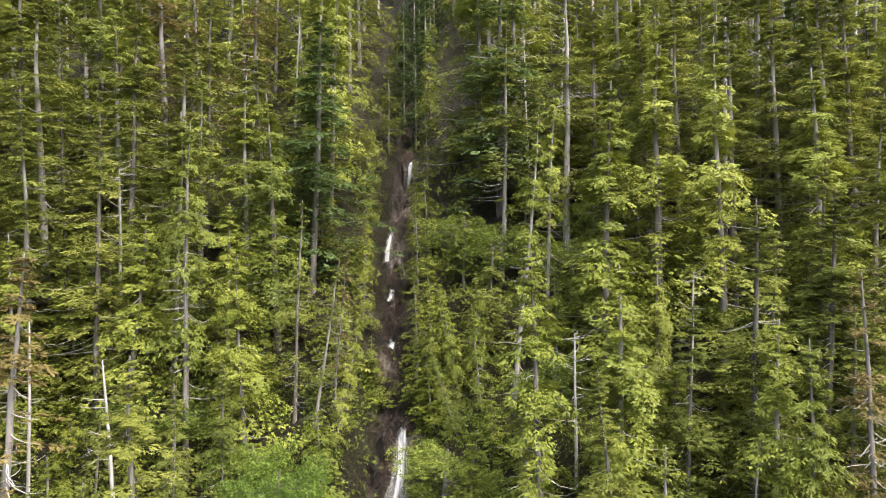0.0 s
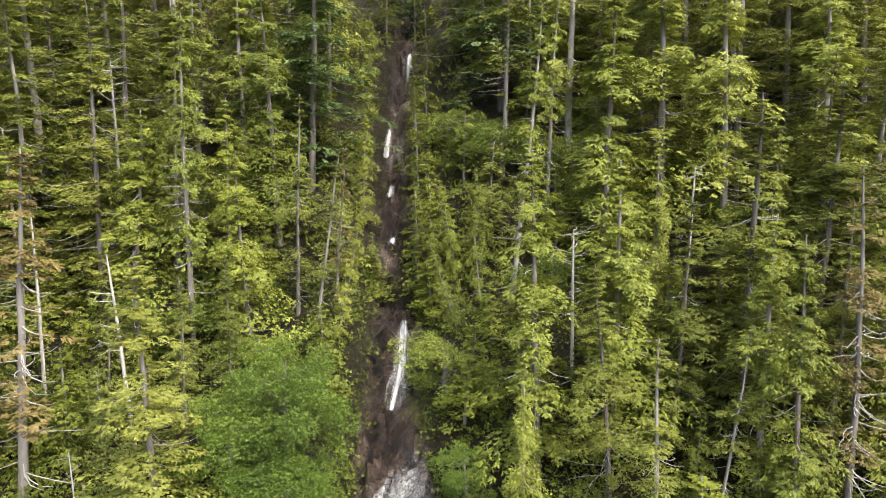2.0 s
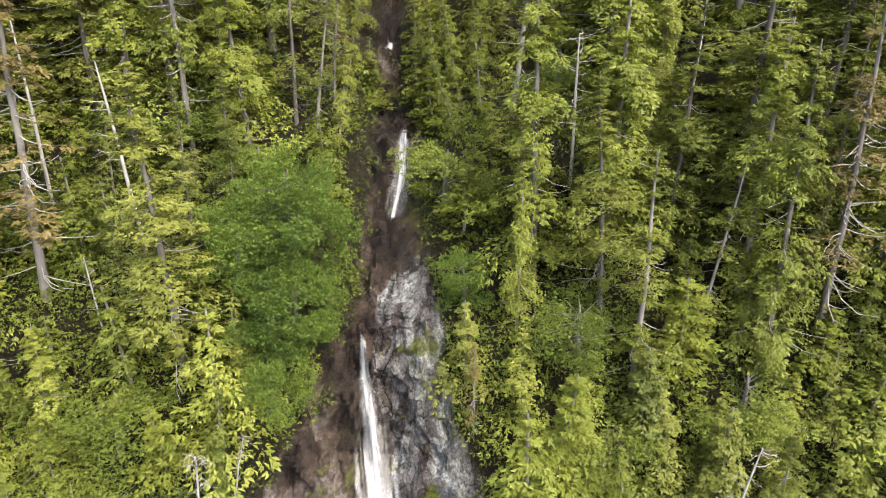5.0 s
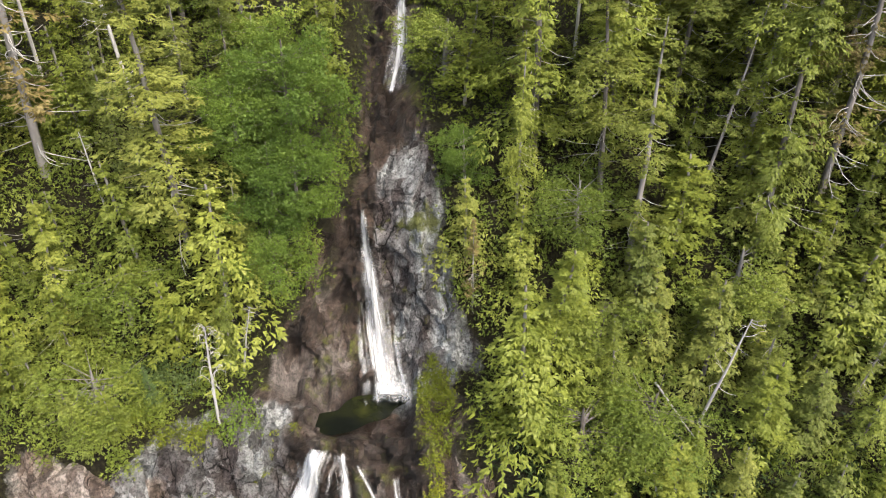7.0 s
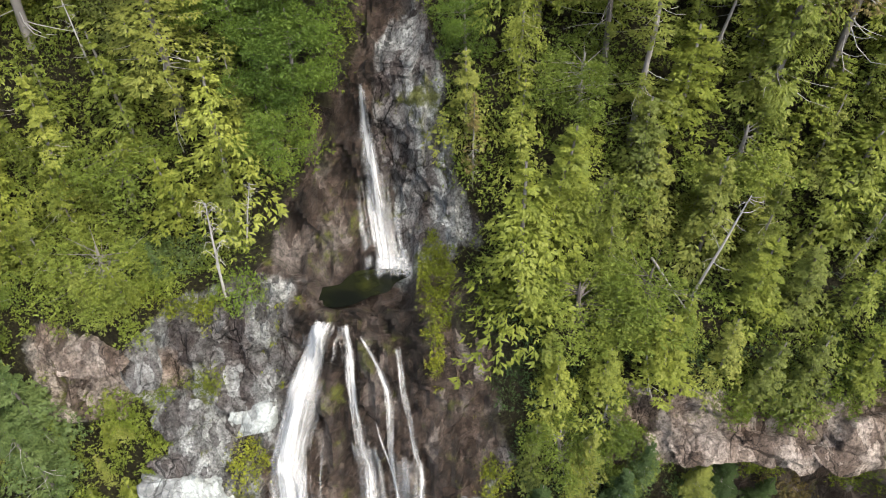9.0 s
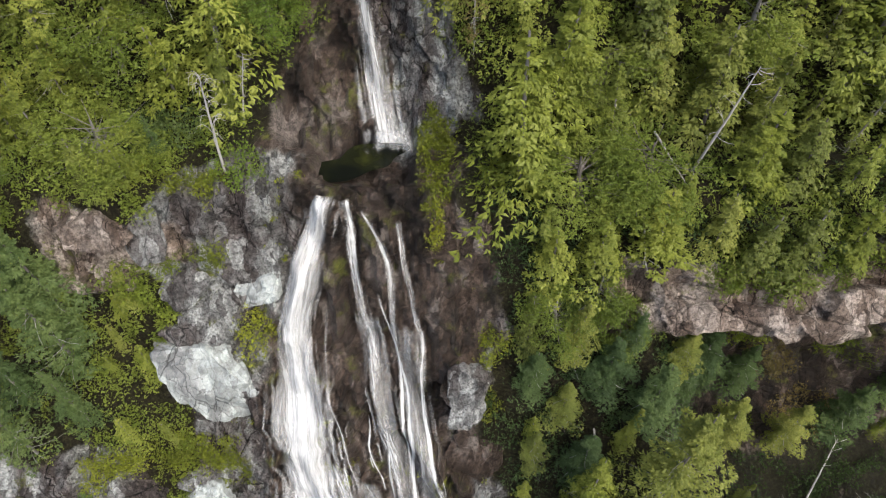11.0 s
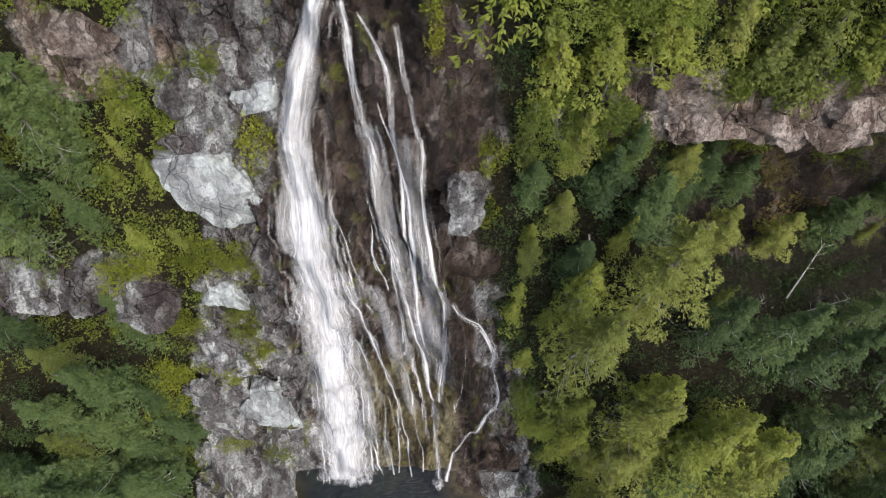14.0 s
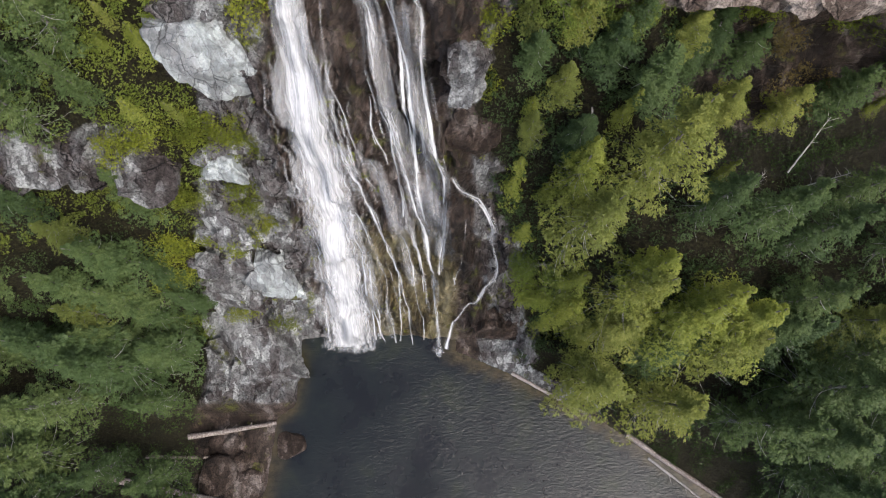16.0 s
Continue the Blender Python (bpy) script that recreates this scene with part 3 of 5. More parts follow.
stream(4, [(-5.4, 37.3), (-4.9, 34.4), (-4.1, 31.8)], 0.18, 0.12, "fall_thick")
stream(5, [(-7.9, 36.2), (-6.8, 30.3), (-5.8, 25.2), (-4.7, 19.9), (-4.3, 13.9), (-4.7, 0.8)], 0.5, 0.25, "fall_thick")
stream(6, [(-6.7, 31.0), (-4.9, 27.7), (-3.6, 23.7), (-3.2, 18.7), (-2.8, 12.5), (-2.1, 1.6)], 0.35, 0.2, "fall_thick")
stream(7, [(-4.2, 50.8), (-3.7, 48.5), (-2.9, 45.6), (-2.9, 42.5), (-2.8, 37.4), (-1.8, 31.0)], 0.2, 0.35, "fall_thick")
stream(8, [(-9.0, 38.6), (-8.9, 29.0), (-8.7, 24.8), (-7.7, 21.6), (-7.6, 16.3), (-7.6, 8.4), (-6.5, 0.0)], 0.5, 0.22, "fall_thick")
stream(9, [(1.8, 28.2), (1.8, 21.0), (1.1, 15.9)], 0.10, 0.10, "fall_thick")
stream(10, [(-7.5, 48.9), (-7.9, 45.8), (-7.9, 41.9), (-6.9, 37.4), (-6.2, 31.7)], 0.15, 0.2, "fall_thin")
stream(11, [(-4.0, 39.1), (-3.8, 33.7), (-3.3, 28.2), (-2.5, 21.5)], 0.22, 0.3, "fall_thin")
stream(12, [(-8.3, 30.0), (-7.6, 22.0), (-6.9, 12.0), (-5.6, 0.6)], 1.6, 0.7, "veil")
stream(13, [(-4.8, 48.5), (-4.3, 42.0), (-3.2, 36.0), (-2.2, 30.0), (-1.4, 22.0)], 1.6, 1.4, "veil")
stream(14, [(-2.4, 48.0), (-2.2, 42.0), (-1.2, 35.0), (-0.6, 29.0), (-0.4, 20.0)], 1.2, 1.5, "veil")
stream(15, [(-5.6, 33.0), (-4.4, 27.0), (-3.4, 20.0), (-3.0, 12.0)], 1.4, 0.8, "veil")
stream(16, [(-6.2, 28.0), (-5.2, 22.0), (-4.3, 15.0), (-3.7, 8.0), (-3.5, -0.5)], 0.3, 0.25, "fall_thick")
stream(17, [(-3.4, 31.0), (-2.7, 24.0), (-2.1, 17.0), (-1.7, 9.0)], 0.25, 0.25, "fall_thick")
stream(18, [(-7.4, 27.0), (-6.4, 20.0), (-5.6, 12.0), (-5.4, 0.0)], 0.4, 0.3, "fall_thick")
rng = random.Random(5)
for k in range(30):
    w0, ln = rng.uniform(9, 47), rng.uniform(3, 10)
    x0 = rng.uniform(-8.8, -0.6) + (47 - w0) * 0.05
    w1 = max(0.2, w0 - ln)
    add_water(big_fall, "water_thread", ribbon("water_thread", [(x0 + (w0 - w) * 0.11, w, wd) for w, wd in ((w0, 0.15), ((w0 + w1) / 2, rng.uniform(0.2, 0.7)), (w1, 0.2))], MAT["veil" if k % 3 == 0 else "stream"], 0.16, 0.05, 5, 0.5, 60 + k))
for k in range(9):
    x0 = -13.2 + k * 0.75
    add_water(big_fall, "water_thread", ribbon("water_thread", [(x0 * 0.85 - 1.4, 16, 0.5), (x0, 5, 0.9), (x0 - 0.1, -1.4 - 0.5 * (k % 2), 0.8)], MAT["stream"], 0.5, 0.06, 7, 0.5, 130 + k))
for x0, y0, rx, ry in ((-13.0, 2.8, 1.9, 1.2), (-10.8, 2.7, 2.0, 1.3), (-8.8, 2.8, 1.4, 1.0), (-0.5, 2.2, 1.0, 1.0)):
    add_water(big_fall, "splash", splash("splash", x0, y0, 0.0, rx, ry, 0.6, int(rx * 10)), "white foam on the pool")

upper_fall = waterfall("white waterfall sliding down a rock slab into a basin", -4.4, 63)
UPPER = [(-5.3, 75.0, 0.5), (-5.2, 73, 0.8), (-5.0, 71, 1.2), (-4.7, 69, 1.6), (-4.4, 66, 2.2), (-4.0, 63.8, 3.2), (-3.6, 62.3, 4.2)]
add_water(upper_fall, "main_stream", ribbon("upper_stream", [(x, w, d * 1.7) for x, w, d in UPPER], MAT["fall_thin"], 0.3, 0.06, 13, 0.3, 3))
add_water(upper_fall, "main_stream", ribbon("upper_stream", [(x, w, d * 1.25) for x, w, d in UPPER], MAT["stream"], 0.42, 0.08, 11, 0.3, 4))
add_water(upper_fall, "splash", splash("splash", -3.4, 32.7, 51.05, 2.2, 1.4, 1.1, 8), "white foam in the basin")

creek_fall = waterfall("narrow white cascade between dark rocks in the forest", -3.2, 84)
add_water(creek_fall, "main_stream", ribbon("creek_stream", [(-3.1, 92.2, 0.7), (-3.2, 90.6, 1.4), (-3.2, 88.4, 2.8), (-3.2, 86.4, 3.8), (-3.4, 84.9, 3.6), (-3.6, 83.8, 2.4)], MAT["stream"], 0.7, 0.3, 11, 0.25, 6))
for k, (a, b, x0) in enumerate(((110.5, 115.5, -5.4), (122.5, 127, -3.7), (99, 101, -4.3), (105, 107, -4.7))):
    f = waterfall("small white cascade in a dark forest gully", x0, a)
    add_water(f, "main_stream", ribbon("cascade", [(x0 + 0.2, b, 0.4), (x0, (a + b) / 2, 0.7), (x0 - 0.1, a, 0.7)], MAT["fall_thick"], 0.5, 0.3, 9, 0.2, 20 + k))


# ---- trees ----
def tube(points, radii, sides=6):
    """A tapered tube along points, as arrays of corners and triangles-to-be (quads)."""
    p, r = np.array(points, float), np.array(radii, float)
    n = len(p)
    t = np.gradient(p, axis=0)
    t /= np.linalg.norm(t, axis=1)[:, None] + 1e-9
    ref = np.where(np.abs(t[:, 2:3]) > 0.8, [[1.0, 0, 0]], [[0, 0, 1.0]])
    a = np.cross(t, ref)
    a /= np.linalg.norm(a, axis=1)[:, None] + 1e-9
    b = np.cross(t, a)
    ang = np.arange(sides) * 2 * np.pi / sides
    co = p[:, None] + r[:, None, None] * (a[:, None] * np.cos(ang)[None, :, None] + b[:, None] * np.sin(ang)[None, :, None])
    i, j = np.meshgrid(np.arange(n - 1), np.arange(sides), indexing="ij")
    q = np.stack([i * sides + j, i * sides + (j + 1) % sides, (i + 1) * sides + (j + 1) % sides, (i + 1) * sides + j], -1).reshape(-1, 4)
    return co.reshape(-1, 3), q


def join(pieces):
    co, fa, n = [], [], 0
    for c, f in pieces:
        co.append(c), fa.append(f + n)
        n += len(c)
    return np.concatenate(co), np.concatenate(fa)


def blades(rs, base, way, side, length, width, spread=0.6, fan=((-1, 0.78), (0, 1.0), (1, 0.78))):
    """Sprigs: at every base a fan of thin leaf blades that share a foot."""
    n = len(base)
    out = []
    nrm = np.cross(way, side)
    for turn, ln in fan:
        tr = turn * spread + rs.normal(0, 0.15, n)
        d = way * np.cos(tr)[:, None] + side * np.sin(tr)[:, None] + nrm * rs.normal(0, 0.22, n)[:, None]
        d /= np.linalg.norm(d, axis=1)[:, None]
        s = np.cross(d, nrm) + nrm * rs.normal(0, 0.5, n)[:, None]
        s /= np.linalg.norm(s, axis=1)[:, None] + 1e-9
        L, Wd = (length * ln)[:, None], (width)[:, None]
        out.append(np.stack([base, base + d * L * 0.55 + s * Wd, base + d * L - s * Wd * 0.25], 1))
    co = np.concatenate(out).reshape(-1, 3)
    return co, np.arange(len(co)).reshape(-1, 3)


def unit(v):
    return v / (np.linalg.norm(v, axis=-1, keepdims=True) + 1e-9)


def conifer_meshes(seed, height, reach, start, style, count, per, size, twigs, lean=0.3, gap=0.0):
    """Trunk, crown and dead twigs of a conifer. style: 'flat' layered boughs or 'hang' drooping sprays."""
    rs = np.random.RandomState(seed)
    zz = np.linspace(0, 1, 9)
    bend = np.cumsum(rs.normal(0, lean * 0.12, (9, 2)), axis=0) * zz[:, None]
    line = np.concatenate([bend, (zz * height)[:, None]], 1)
    rad = height * 0.0080 * (1 - zz) ** 0.8 + 0.03
    rad[0] *= 1.25
    trunk = tube(line, rad, 7)
    u = np.sort(rs.uniform(0, 1, count)) ** 0.9
    u = u[(np.sin(u * 25 + seed) > -1 + gap) | (u > 0.8)]
    count = len(u)
    h = start + (1 - start) * u * 0.985
    az = np.arange(count) * 2.4 + rs.uniform(0, 1.2, count)
    sector = 0.78 + 0.3 * np.sin(az * 2 + seed) * np.sin(h * 9 + seed)
    L = reach * (np.minimum(1, (1 - u) * 1.12 + 0.03) ** 0.9) * rs.uniform(0.5, 1.2, count) * sector * np.minimum(1, 0.55 + u * 2.2) + 0.12
    foot = np.stack([np.interp(h, zz, line[:, 0]), np.interp(h, zz, line[:, 1]), h * height], 1)
    out = np.stack([np.cos(az), np.sin(az), np.zeros(count)], 1)
    sag, rise = (0.34, 0.08) if style == "flat" else (0.62, 0.22)
    k = rs.beta(1.15, 0.95, (count, per)) * 0.95 + 0.05
    wide = L[:, None] * 0.30 * np.sin(np.pi * np.clip(k * 0.88 + 0.10, 0, 1)) ** 0.7
    off = rs.uniform(-1, 1, (count, per))
    sidev = np.cross(out, [0, 0, 1.0])
    pts = foot[:, None] + out[:, None] * (L[:, None] * k)[..., None] + sidev[:, None] * (wide * off)[..., None]
    pts[..., 2] += L[:, None] * (rise * k - sag * k ** 2) + (u[:, None] > 0.85) * L[:, None] * k * 0.5 - wide * 0.35 * np.abs(off)
    thick = 0.05 if style == "flat" else 0.17
    pts[..., 2] -= np.abs(rs.normal(0, thick, k.shape)) * np.minimum(L, 2.6)[:, None]
    ln = size * rs.uniform(0.20, 0.44, k.shape) * np.minimum(1, 0.45 + 0.3 * L)[:, None]
    w = out[:, None] * 0.65 + sidev[:, None] * (off * 0.95)[..., None]
    w[..., 2] -= (0.12 + 0.3 * k) if style == "flat" else (0.3 + 0.7 * k)
    w = unit(w + rs.normal(0, 0.26, w.shape))
    flat = unit(np.cross(w, np.array([0, 0, 1.0]) if style == "flat" else out[:, None] * 0.6 + np.array([0, 0, 0.8])))
    flat = unit(flat - w * (flat * w).sum(-1, keepdims=True))
    n = count * per
    crown = blades(rs, pts.reshape(n, 3), w.reshape(n, 3), flat.reshape(n, 3), ln.reshape(n), ln.reshape(n) * 0.20 + 0.02, 0.8, ((-0.5, 1.0), (0.5, 0.9)))
    dead = []
    for _ in range(twigs):
        hh = rs.uniform(0.10, 0.70)
        a, l = rs.uniform(0, 6.28), reach * rs.uniform(0.35, 0.85) * (1.15 - hh)
        f = np.array([np.interp(hh, zz, line[:, 0]), np.interp(hh, zz, line[:, 1]), hh * height])
        q = np.linspace(0, 1, 4)
        droop = rs.uniform(-0.1, 0.5)
        c = f + np.stack([np.cos(a + q * 0.3) * q * l, np.sin(a + q * 0.3) * q * l, -droop * l * np.sin(q * 2.2)], 1)
        dead.append(tube(c, 0.022 * (1 - q) + 0.009, 3))
    return trunk, crown, join(dead) if dead else None


def broadleaf_meshes(seed, height, reach, leaves):
    """Trunk with limbs, and a crown of leaf clumps with gaps."""
    rs = np.random.RandomState(seed)
    q = np.linspace(0, 1, 6)
    pieces = [tube(np.stack([0.3 * np.sin(q * 2), 0.2 * q, q * height * 0.85], 1), 0.16 * (1 - q) + 0.04, 7)]
    hubs = []
    for k in range(46):
        hh = rs.uniform(0.15, 0.98)
        a = rs.uniform(0, 6.28)
        l = reach * math.sqrt(max(0.05, 1 - (2 * (hh - 0.55)) ** 2)) * rs.uniform(0.35, 1.0)
        s = np.array([0.3 * math.sin(hh * 2), 0.2 * hh, hh * height * 0.8])
        e = s + np.array([math.cos(a) * l, math.sin(a) * l, 0.25 * l])
        pieces.append(tube(np.linspace(s, e, 4), np.linspace(0.03, 0.01, 4), 3))
        hubs.append(e)
    hubs = np.array(hubs)
    n = leaves
    c = hubs[rs.randint(0, len(hubs), n)]
    d = unit(rs.normal(0, 1, (n, 3)) + [0, 0, 0.25])
    base = c + d * (rs.uniform(0.3, 1, n) ** 0.5 * reach * 0.25)[:, None] * [1, 1, 0.75]
    way = unit(d + rs.normal(0, 0.5, (n, 3)) - [0, 0, 0.3])
    side = unit(np.cross(way, rs.normal(0, 1, (n, 3))))
    return join(pieces), blades(rs, base, way, side, rs.uniform(0.10, 0.20, n), rs.uniform(0.04, 0.068, n), 0.9, ((-0.6, 1.0), (0.6, 0.9))), None


def snag_meshes(seed, height, bare, crooked=0.3):
    """A dead standing trunk, broken at the top, with bare curved branches."""
    rs = np.random.RandomState(seed)
    zz = np.linspace(0, 1, 10)
    bend = np.cumsum(rs.normal(0, crooked * 0.1, (10, 2)), axis=0) * zz[:, None]
    line = np.concatenate([bend, (zz * height)[:, None]], 1)
    trunk = tube(line, height * 0.009 * (1 - zz) ** 0.7 + 0.04, 7)
    dead = []
    for _ in range(bare):
        hh = rs.uniform(0.3, 1.0) ** 0.7
        a, l = rs.uniform(0, 6.28), rs.uniform(0.5, 1.9) * (1.25 - hh * 0.5)
        q = np.linspace(0, 1, 5)
        f = np.array([np.interp(hh, zz, line[:, 0]), np.interp(hh, zz, line[:, 1]), hh * height])
        up = rs.uniform(-0.35, 0.4)
        c = f + np.stack([np.cos(a + q * 0.5) * q * l, np.sin(a + q * 0.5) * q * l, up * l * q + 0.2 * l * q * q], 1)
        if crooked > 0.7:
            c[:, 2] += 0.75 * l * np.sin(q * 2.6) - 0.5 * l * q * q
        limb = [tube(c, 0.032 * (1 - q) + 0.010, 3)]
        for _ in range(2):
            g = c[rs.randint(2, 5)]
            d2 = unit(np.array([math.cos(a + rs.normal(0, 0.8)), math.sin(a + rs.normal(0, 0.8)), rs.normal(0, 0.4)])) * l * 0.4
            limb.append(tube(np.linspace(g, g + d2, 3), np.linspace(0.014, 0.007, 3), 3))
        dead.append(limb)
    return trunk, None, dead


def make_tree(name, label, category, group, meshes, leaf, wood="bark"):
    """One tree to copy from: an empty at its foot with trunk, crown and dead branches under it."""
    trunk, crown, dead = meshes
    e = tagged(new(name), label, category, group)
    part("trunk", raw_mesh("trunk", *trunk, MAT[wood], True), e, "bare grey trunk" if wood == "bark" else "bleached trunk")
    if crown:
        part("crown", raw_mesh("crown", *crown, MAT[leaf]), e)
    if dead:
        if isinstance(dead, list):
            for d in dead:
                b = part("dead_branch", raw_mesh("dead_branch", *d[0], MAT["dead"], True), e)
                for t in d[1:]:
                    part("twig", raw_mesh("twig", *t, MAT["dead"], True), b)
        else:
            tagged(part("dead_twig", raw_mesh("dead_twig", *dead, MAT["dead"], True), e, "bare bleached twigs"), kind="stuff")
    return e


HILL = "conifers on the slope"
KINDS = {}


def kind(key, name, label, meshes, leaf, group=HILL, wood="bark", category="tree"):
    KINDS.setdefault(key, []).append([name, label, category, group, meshes, leaf, wood, None, meshes[0][0][:, 2].max()])


for k in range(5):
    kind("cedar", "cedar_tree", "yellow-green cedar with drooping sprays on the slope", conifer_meshes(100 + k, 22.0, 4.3, (0.04, 0.10, 0.16, 0.06, 0.1)[k], "hang", 118, 68, 0.98, 22, 0.6, (0.0, 0.3, 0.4, 0.2, 0.1)[k]), "cedar")
for k in range(5):
    kind("hemlock", "hemlock_tree", "green hemlock with flat layered boughs on the slope", conifer_meshes(200 + k, 24.0, 4.6, (0.05, 0.12, 0.08, 0.22, 0.03)[k], "flat", 118, 68, 0.98, 26, 0.6, (0.1, 0.4, 0.3, 0.5, 0.0)[k]), "hemlock")
for k in range(3):
    kind("fir", "fir_tree", "dark bluish-green fir with dense boughs", conifer_meshes(300 + k, 18.0, 3.8, 0.04, "flat", 112, 58, 0.98, 6, 0.3, 0.1), "fir")
for k in range(4):
    kind("spindly", "spindly_tree", "thin pale trunk with a sparse green crown", conifer_meshes(400 + k, 22.0, 3.2, (0.35, 0.2, 0.45, 0.3)[k], "flat" if k % 2 else "hang", 66, 44, 1.1, 34, 0.7, 0.5), "hemlock" if k % 2 else "cedar")
for k in range(2):
    kind("brown", "dying_tree", "half-dead conifer with brown drooping boughs", conifer_meshes(500 + k, 18.0, 3.0, 0.2, "flat", 70, 40, 1.0, 50, 0.6, 0.5), "brown")
for k in range(2):
    kind("alder", "alder_tree", "bright green leafy alder beside the creek", broadleaf_meshes(600 + k, 8.0, 3.2, 11000), "alder", "alders by the creek")
for k in range(3):
    kind("leafy", "leafy_tree", "low leafy yellow-green tree on the steep slope", broadleaf_meshes(640 + k, 6.0, 2.9, 6800), "leafy", "leafy trees on the slope")
for k in range(4):
    kind("snag", "dead_tree", "bleached dead trunk with bare broken branches", snag_meshes(700 + k, 14.0, (16, 26, 10, 34)[k], (0.3, 0.6, 0.3, 0.8)[k]), None, "dead trees on the slope", "dead", "dead tree")

for k in range(3):
    kind("young", "young_tree", "young green conifer under taller trees", conifer_meshes(900 + k, 7.0, 2.3, 0.03, "flat" if k % 2 else "hang", 64, 36, 0.86, 0, 0.3, 0.0), ("hemlock", "cedar", "cedar")[k], "young conifers on the slope")

TREES = []


def plant(key, x, w, height, which=None, leanx=0.0, leany=0.0, turn=None, wide=1.0):
    """A tree of that kind and height with its foot on the ground."""
    rec = KINDS[key][R.randrange(len(KINDS[key])) if which is None else which]
    s = height / rec[8]
    p = surf(x, w)
    m = Matrix.Translation((p[0], p[1], p[2] - 0.9)) @ pose(0, 0, 0, -leany, leanx, 0) @ pose(0, 0, 0, 0, 0, R.uniform(0, 360) if turn is None else turn)
    if rec[7] is None:
        rec[7] = make_tree(*rec[:7])
        rec[7].scale = (s * wide, s * wide, s)
        rec[7].matrix_basis = m @ Matrix.Diagonal((s * wide, s * wide, s, 1))
        ob = rec[7]
    else:
        ob = copy_thing(rec[7], m)
        ob.scale = (s * wide, s * wide, s)
    TREES.append((x, w))
    return ob


R = random.Random(17)

def stand(key, x, w, height, lean, which):
    """A tree that stands out: its kind, place, height, lean to the right in degrees and which of its kind."""
    plant(key, x, w, height, which % len(KINDS[key]), lean)


stand("alder", -10.4, 69.0, 5.5, 0, 0)
stand("alder", -10.8, 73.0, 7.0, 0, 1)
stand("alder", -9.4, 73.5, 6.5, 0, 1)
stand("alder", 1.4, 76.0, 4.5, 0, 1)
stand("alder", -13.0, 77.0, 7.5, 0, 1)
stand("alder", -9.6, 78.0, 8.5, 0, 0)
stand("alder", -12.0, 82.0, 7.0, 0, 0)
stand("brown", 1.9, 68.0, 7.5, 0, 0)
stand("brown", 5.2, 83.0, 8.0, 0, 0)
stand("brown", -8.0, 92.0, 12.0, 4, 0)
stand("cedar", -13.8, 63.5, 9.5, 6, 0)
stand("cedar", 4.6, 74.0, 12.5, 0, 0)
stand("cedar", -7.6, 88.5, 8.0, 8, 2)
stand("cedar", 14.7, 88.7, 14.5, 0, 0)
stand("cedar", 1.4, 92.0, 9.0, -10, 0)
stand("cedar", -0.2, 94.0, 8.0, -14, 1)
stand("cedar", 3.0, 93.5, 9.5, -4, 2)
stand("cedar", -7.4, 93.0, 8.0, 10, 1)
stand("fir", 17.4, 41.0, 6.5, 0, 0)
stand("fir", 19.6, 40.2, 6.0, 2, 0)
stand("fir", 12.4, 45.0, 8.0, 0, 0)
stand("cedar", 12.6, 39.0, 7.0, 3, 0)
stand("snag", 27.6, 32.0, 6.5, 20, 0)
stand("snag", 25.0, 32.5, 5.0, -14, 0)
stand("hemlock", 21.6, 33.0, 6.0, 0, 0)
stand("cedar", 33.0, 37.0, 5.0, 0, 0)
stand("cedar", 1.2, 89.5, 7.5, -18, 3)
stand("cedar", 2.8, 91.5, 8.5, -6, 1)
stand("cedar", 0.2, 92.5, 8.0, -10, 0)
stand("cedar", -6.8, 101.0, 10.0, 3, 1)
stand("cedar", -7.4, 109.0, 11.0, 2, 3)
stand("cedar", -7.6, 117.0, 12.0, 2, 0)
stand("cedar", -1.4, 131.0, 13.0, -2, 1)
for x, w, h in ((9.0, 46.0, 7.0), (11.0, 43.0, 8.0), (14.2, 41.5, 8.5), (8.4, 40.0, 7.0), (6.2, 43.0, 6.0), (16.2, 44.0, 7.0), (21.0, 36.0, 9.0), (6.6, 36.0, 6.0), (10.0, 35.5, 8.0), (19.0, 41.5, 8.0), (22.6, 39.5, 7.0), (25.6, 36.0, 8.0), (30.0, 37.0, 8.0), (34.0, 39.5, 7.0)):
    plant("fir" if int(w) % 2 else "hemlock", x, w, h, int(x) % 3, wide=1.7)
stand("fir", -25.0, 40.5, 9.0, 0, 0)
stand("fir", -33.5, 41.0, 12.0, 0, 2)
stand("fir", -29.0, 42.0, 11.0, 0, 1)
stand("fir", -37.0, 44.0, 11.0, 0, 0)
stand("fir", -17.5, 60.0, 4.5, 0, 0)
stand("hemlock", -28.0, 46.5, 8.0, 0, 1)
stand("hemlock", -16.0, 78.0, 14.0, 0, 0)
stand("hemlock", -13.6, 80.5, 13.0, 0, 4)
stand("hemlock", -2.0, 97.0, 9.0, -3, 0)
stand("hemlock", -2.2, 105.0, 10.0, -2, 2)
stand("hemlock", -2.8, 112.5, 9.0, 0, 4)
stand("hemlock", -1.6, 120.0, 12.0, -2, 1)
stand("hemlock", -6.2, 128.0, 12.0, 0, 2)
stand("hemlock", -6.0, 138.0, 13.0, 2, 0)
stand("hemlock", -1.6, 143.0, 13.0, 0, 3)
stand("snag", 15.3, 59.2, 9.2, 9, 0)
stand("snag", -13.6, 59.2, 8.5, 3, 3)
stand("snag", -13.0, 63.0, 6.5, 12, 1)
stand("snag", -21.1, 73.7, 6.7, -2, 0)
stand("snag", -19.7, 80.0, 13.5, -4, 2)
stand("snag", 8.8, 85.6, 11.0, 1, 1)
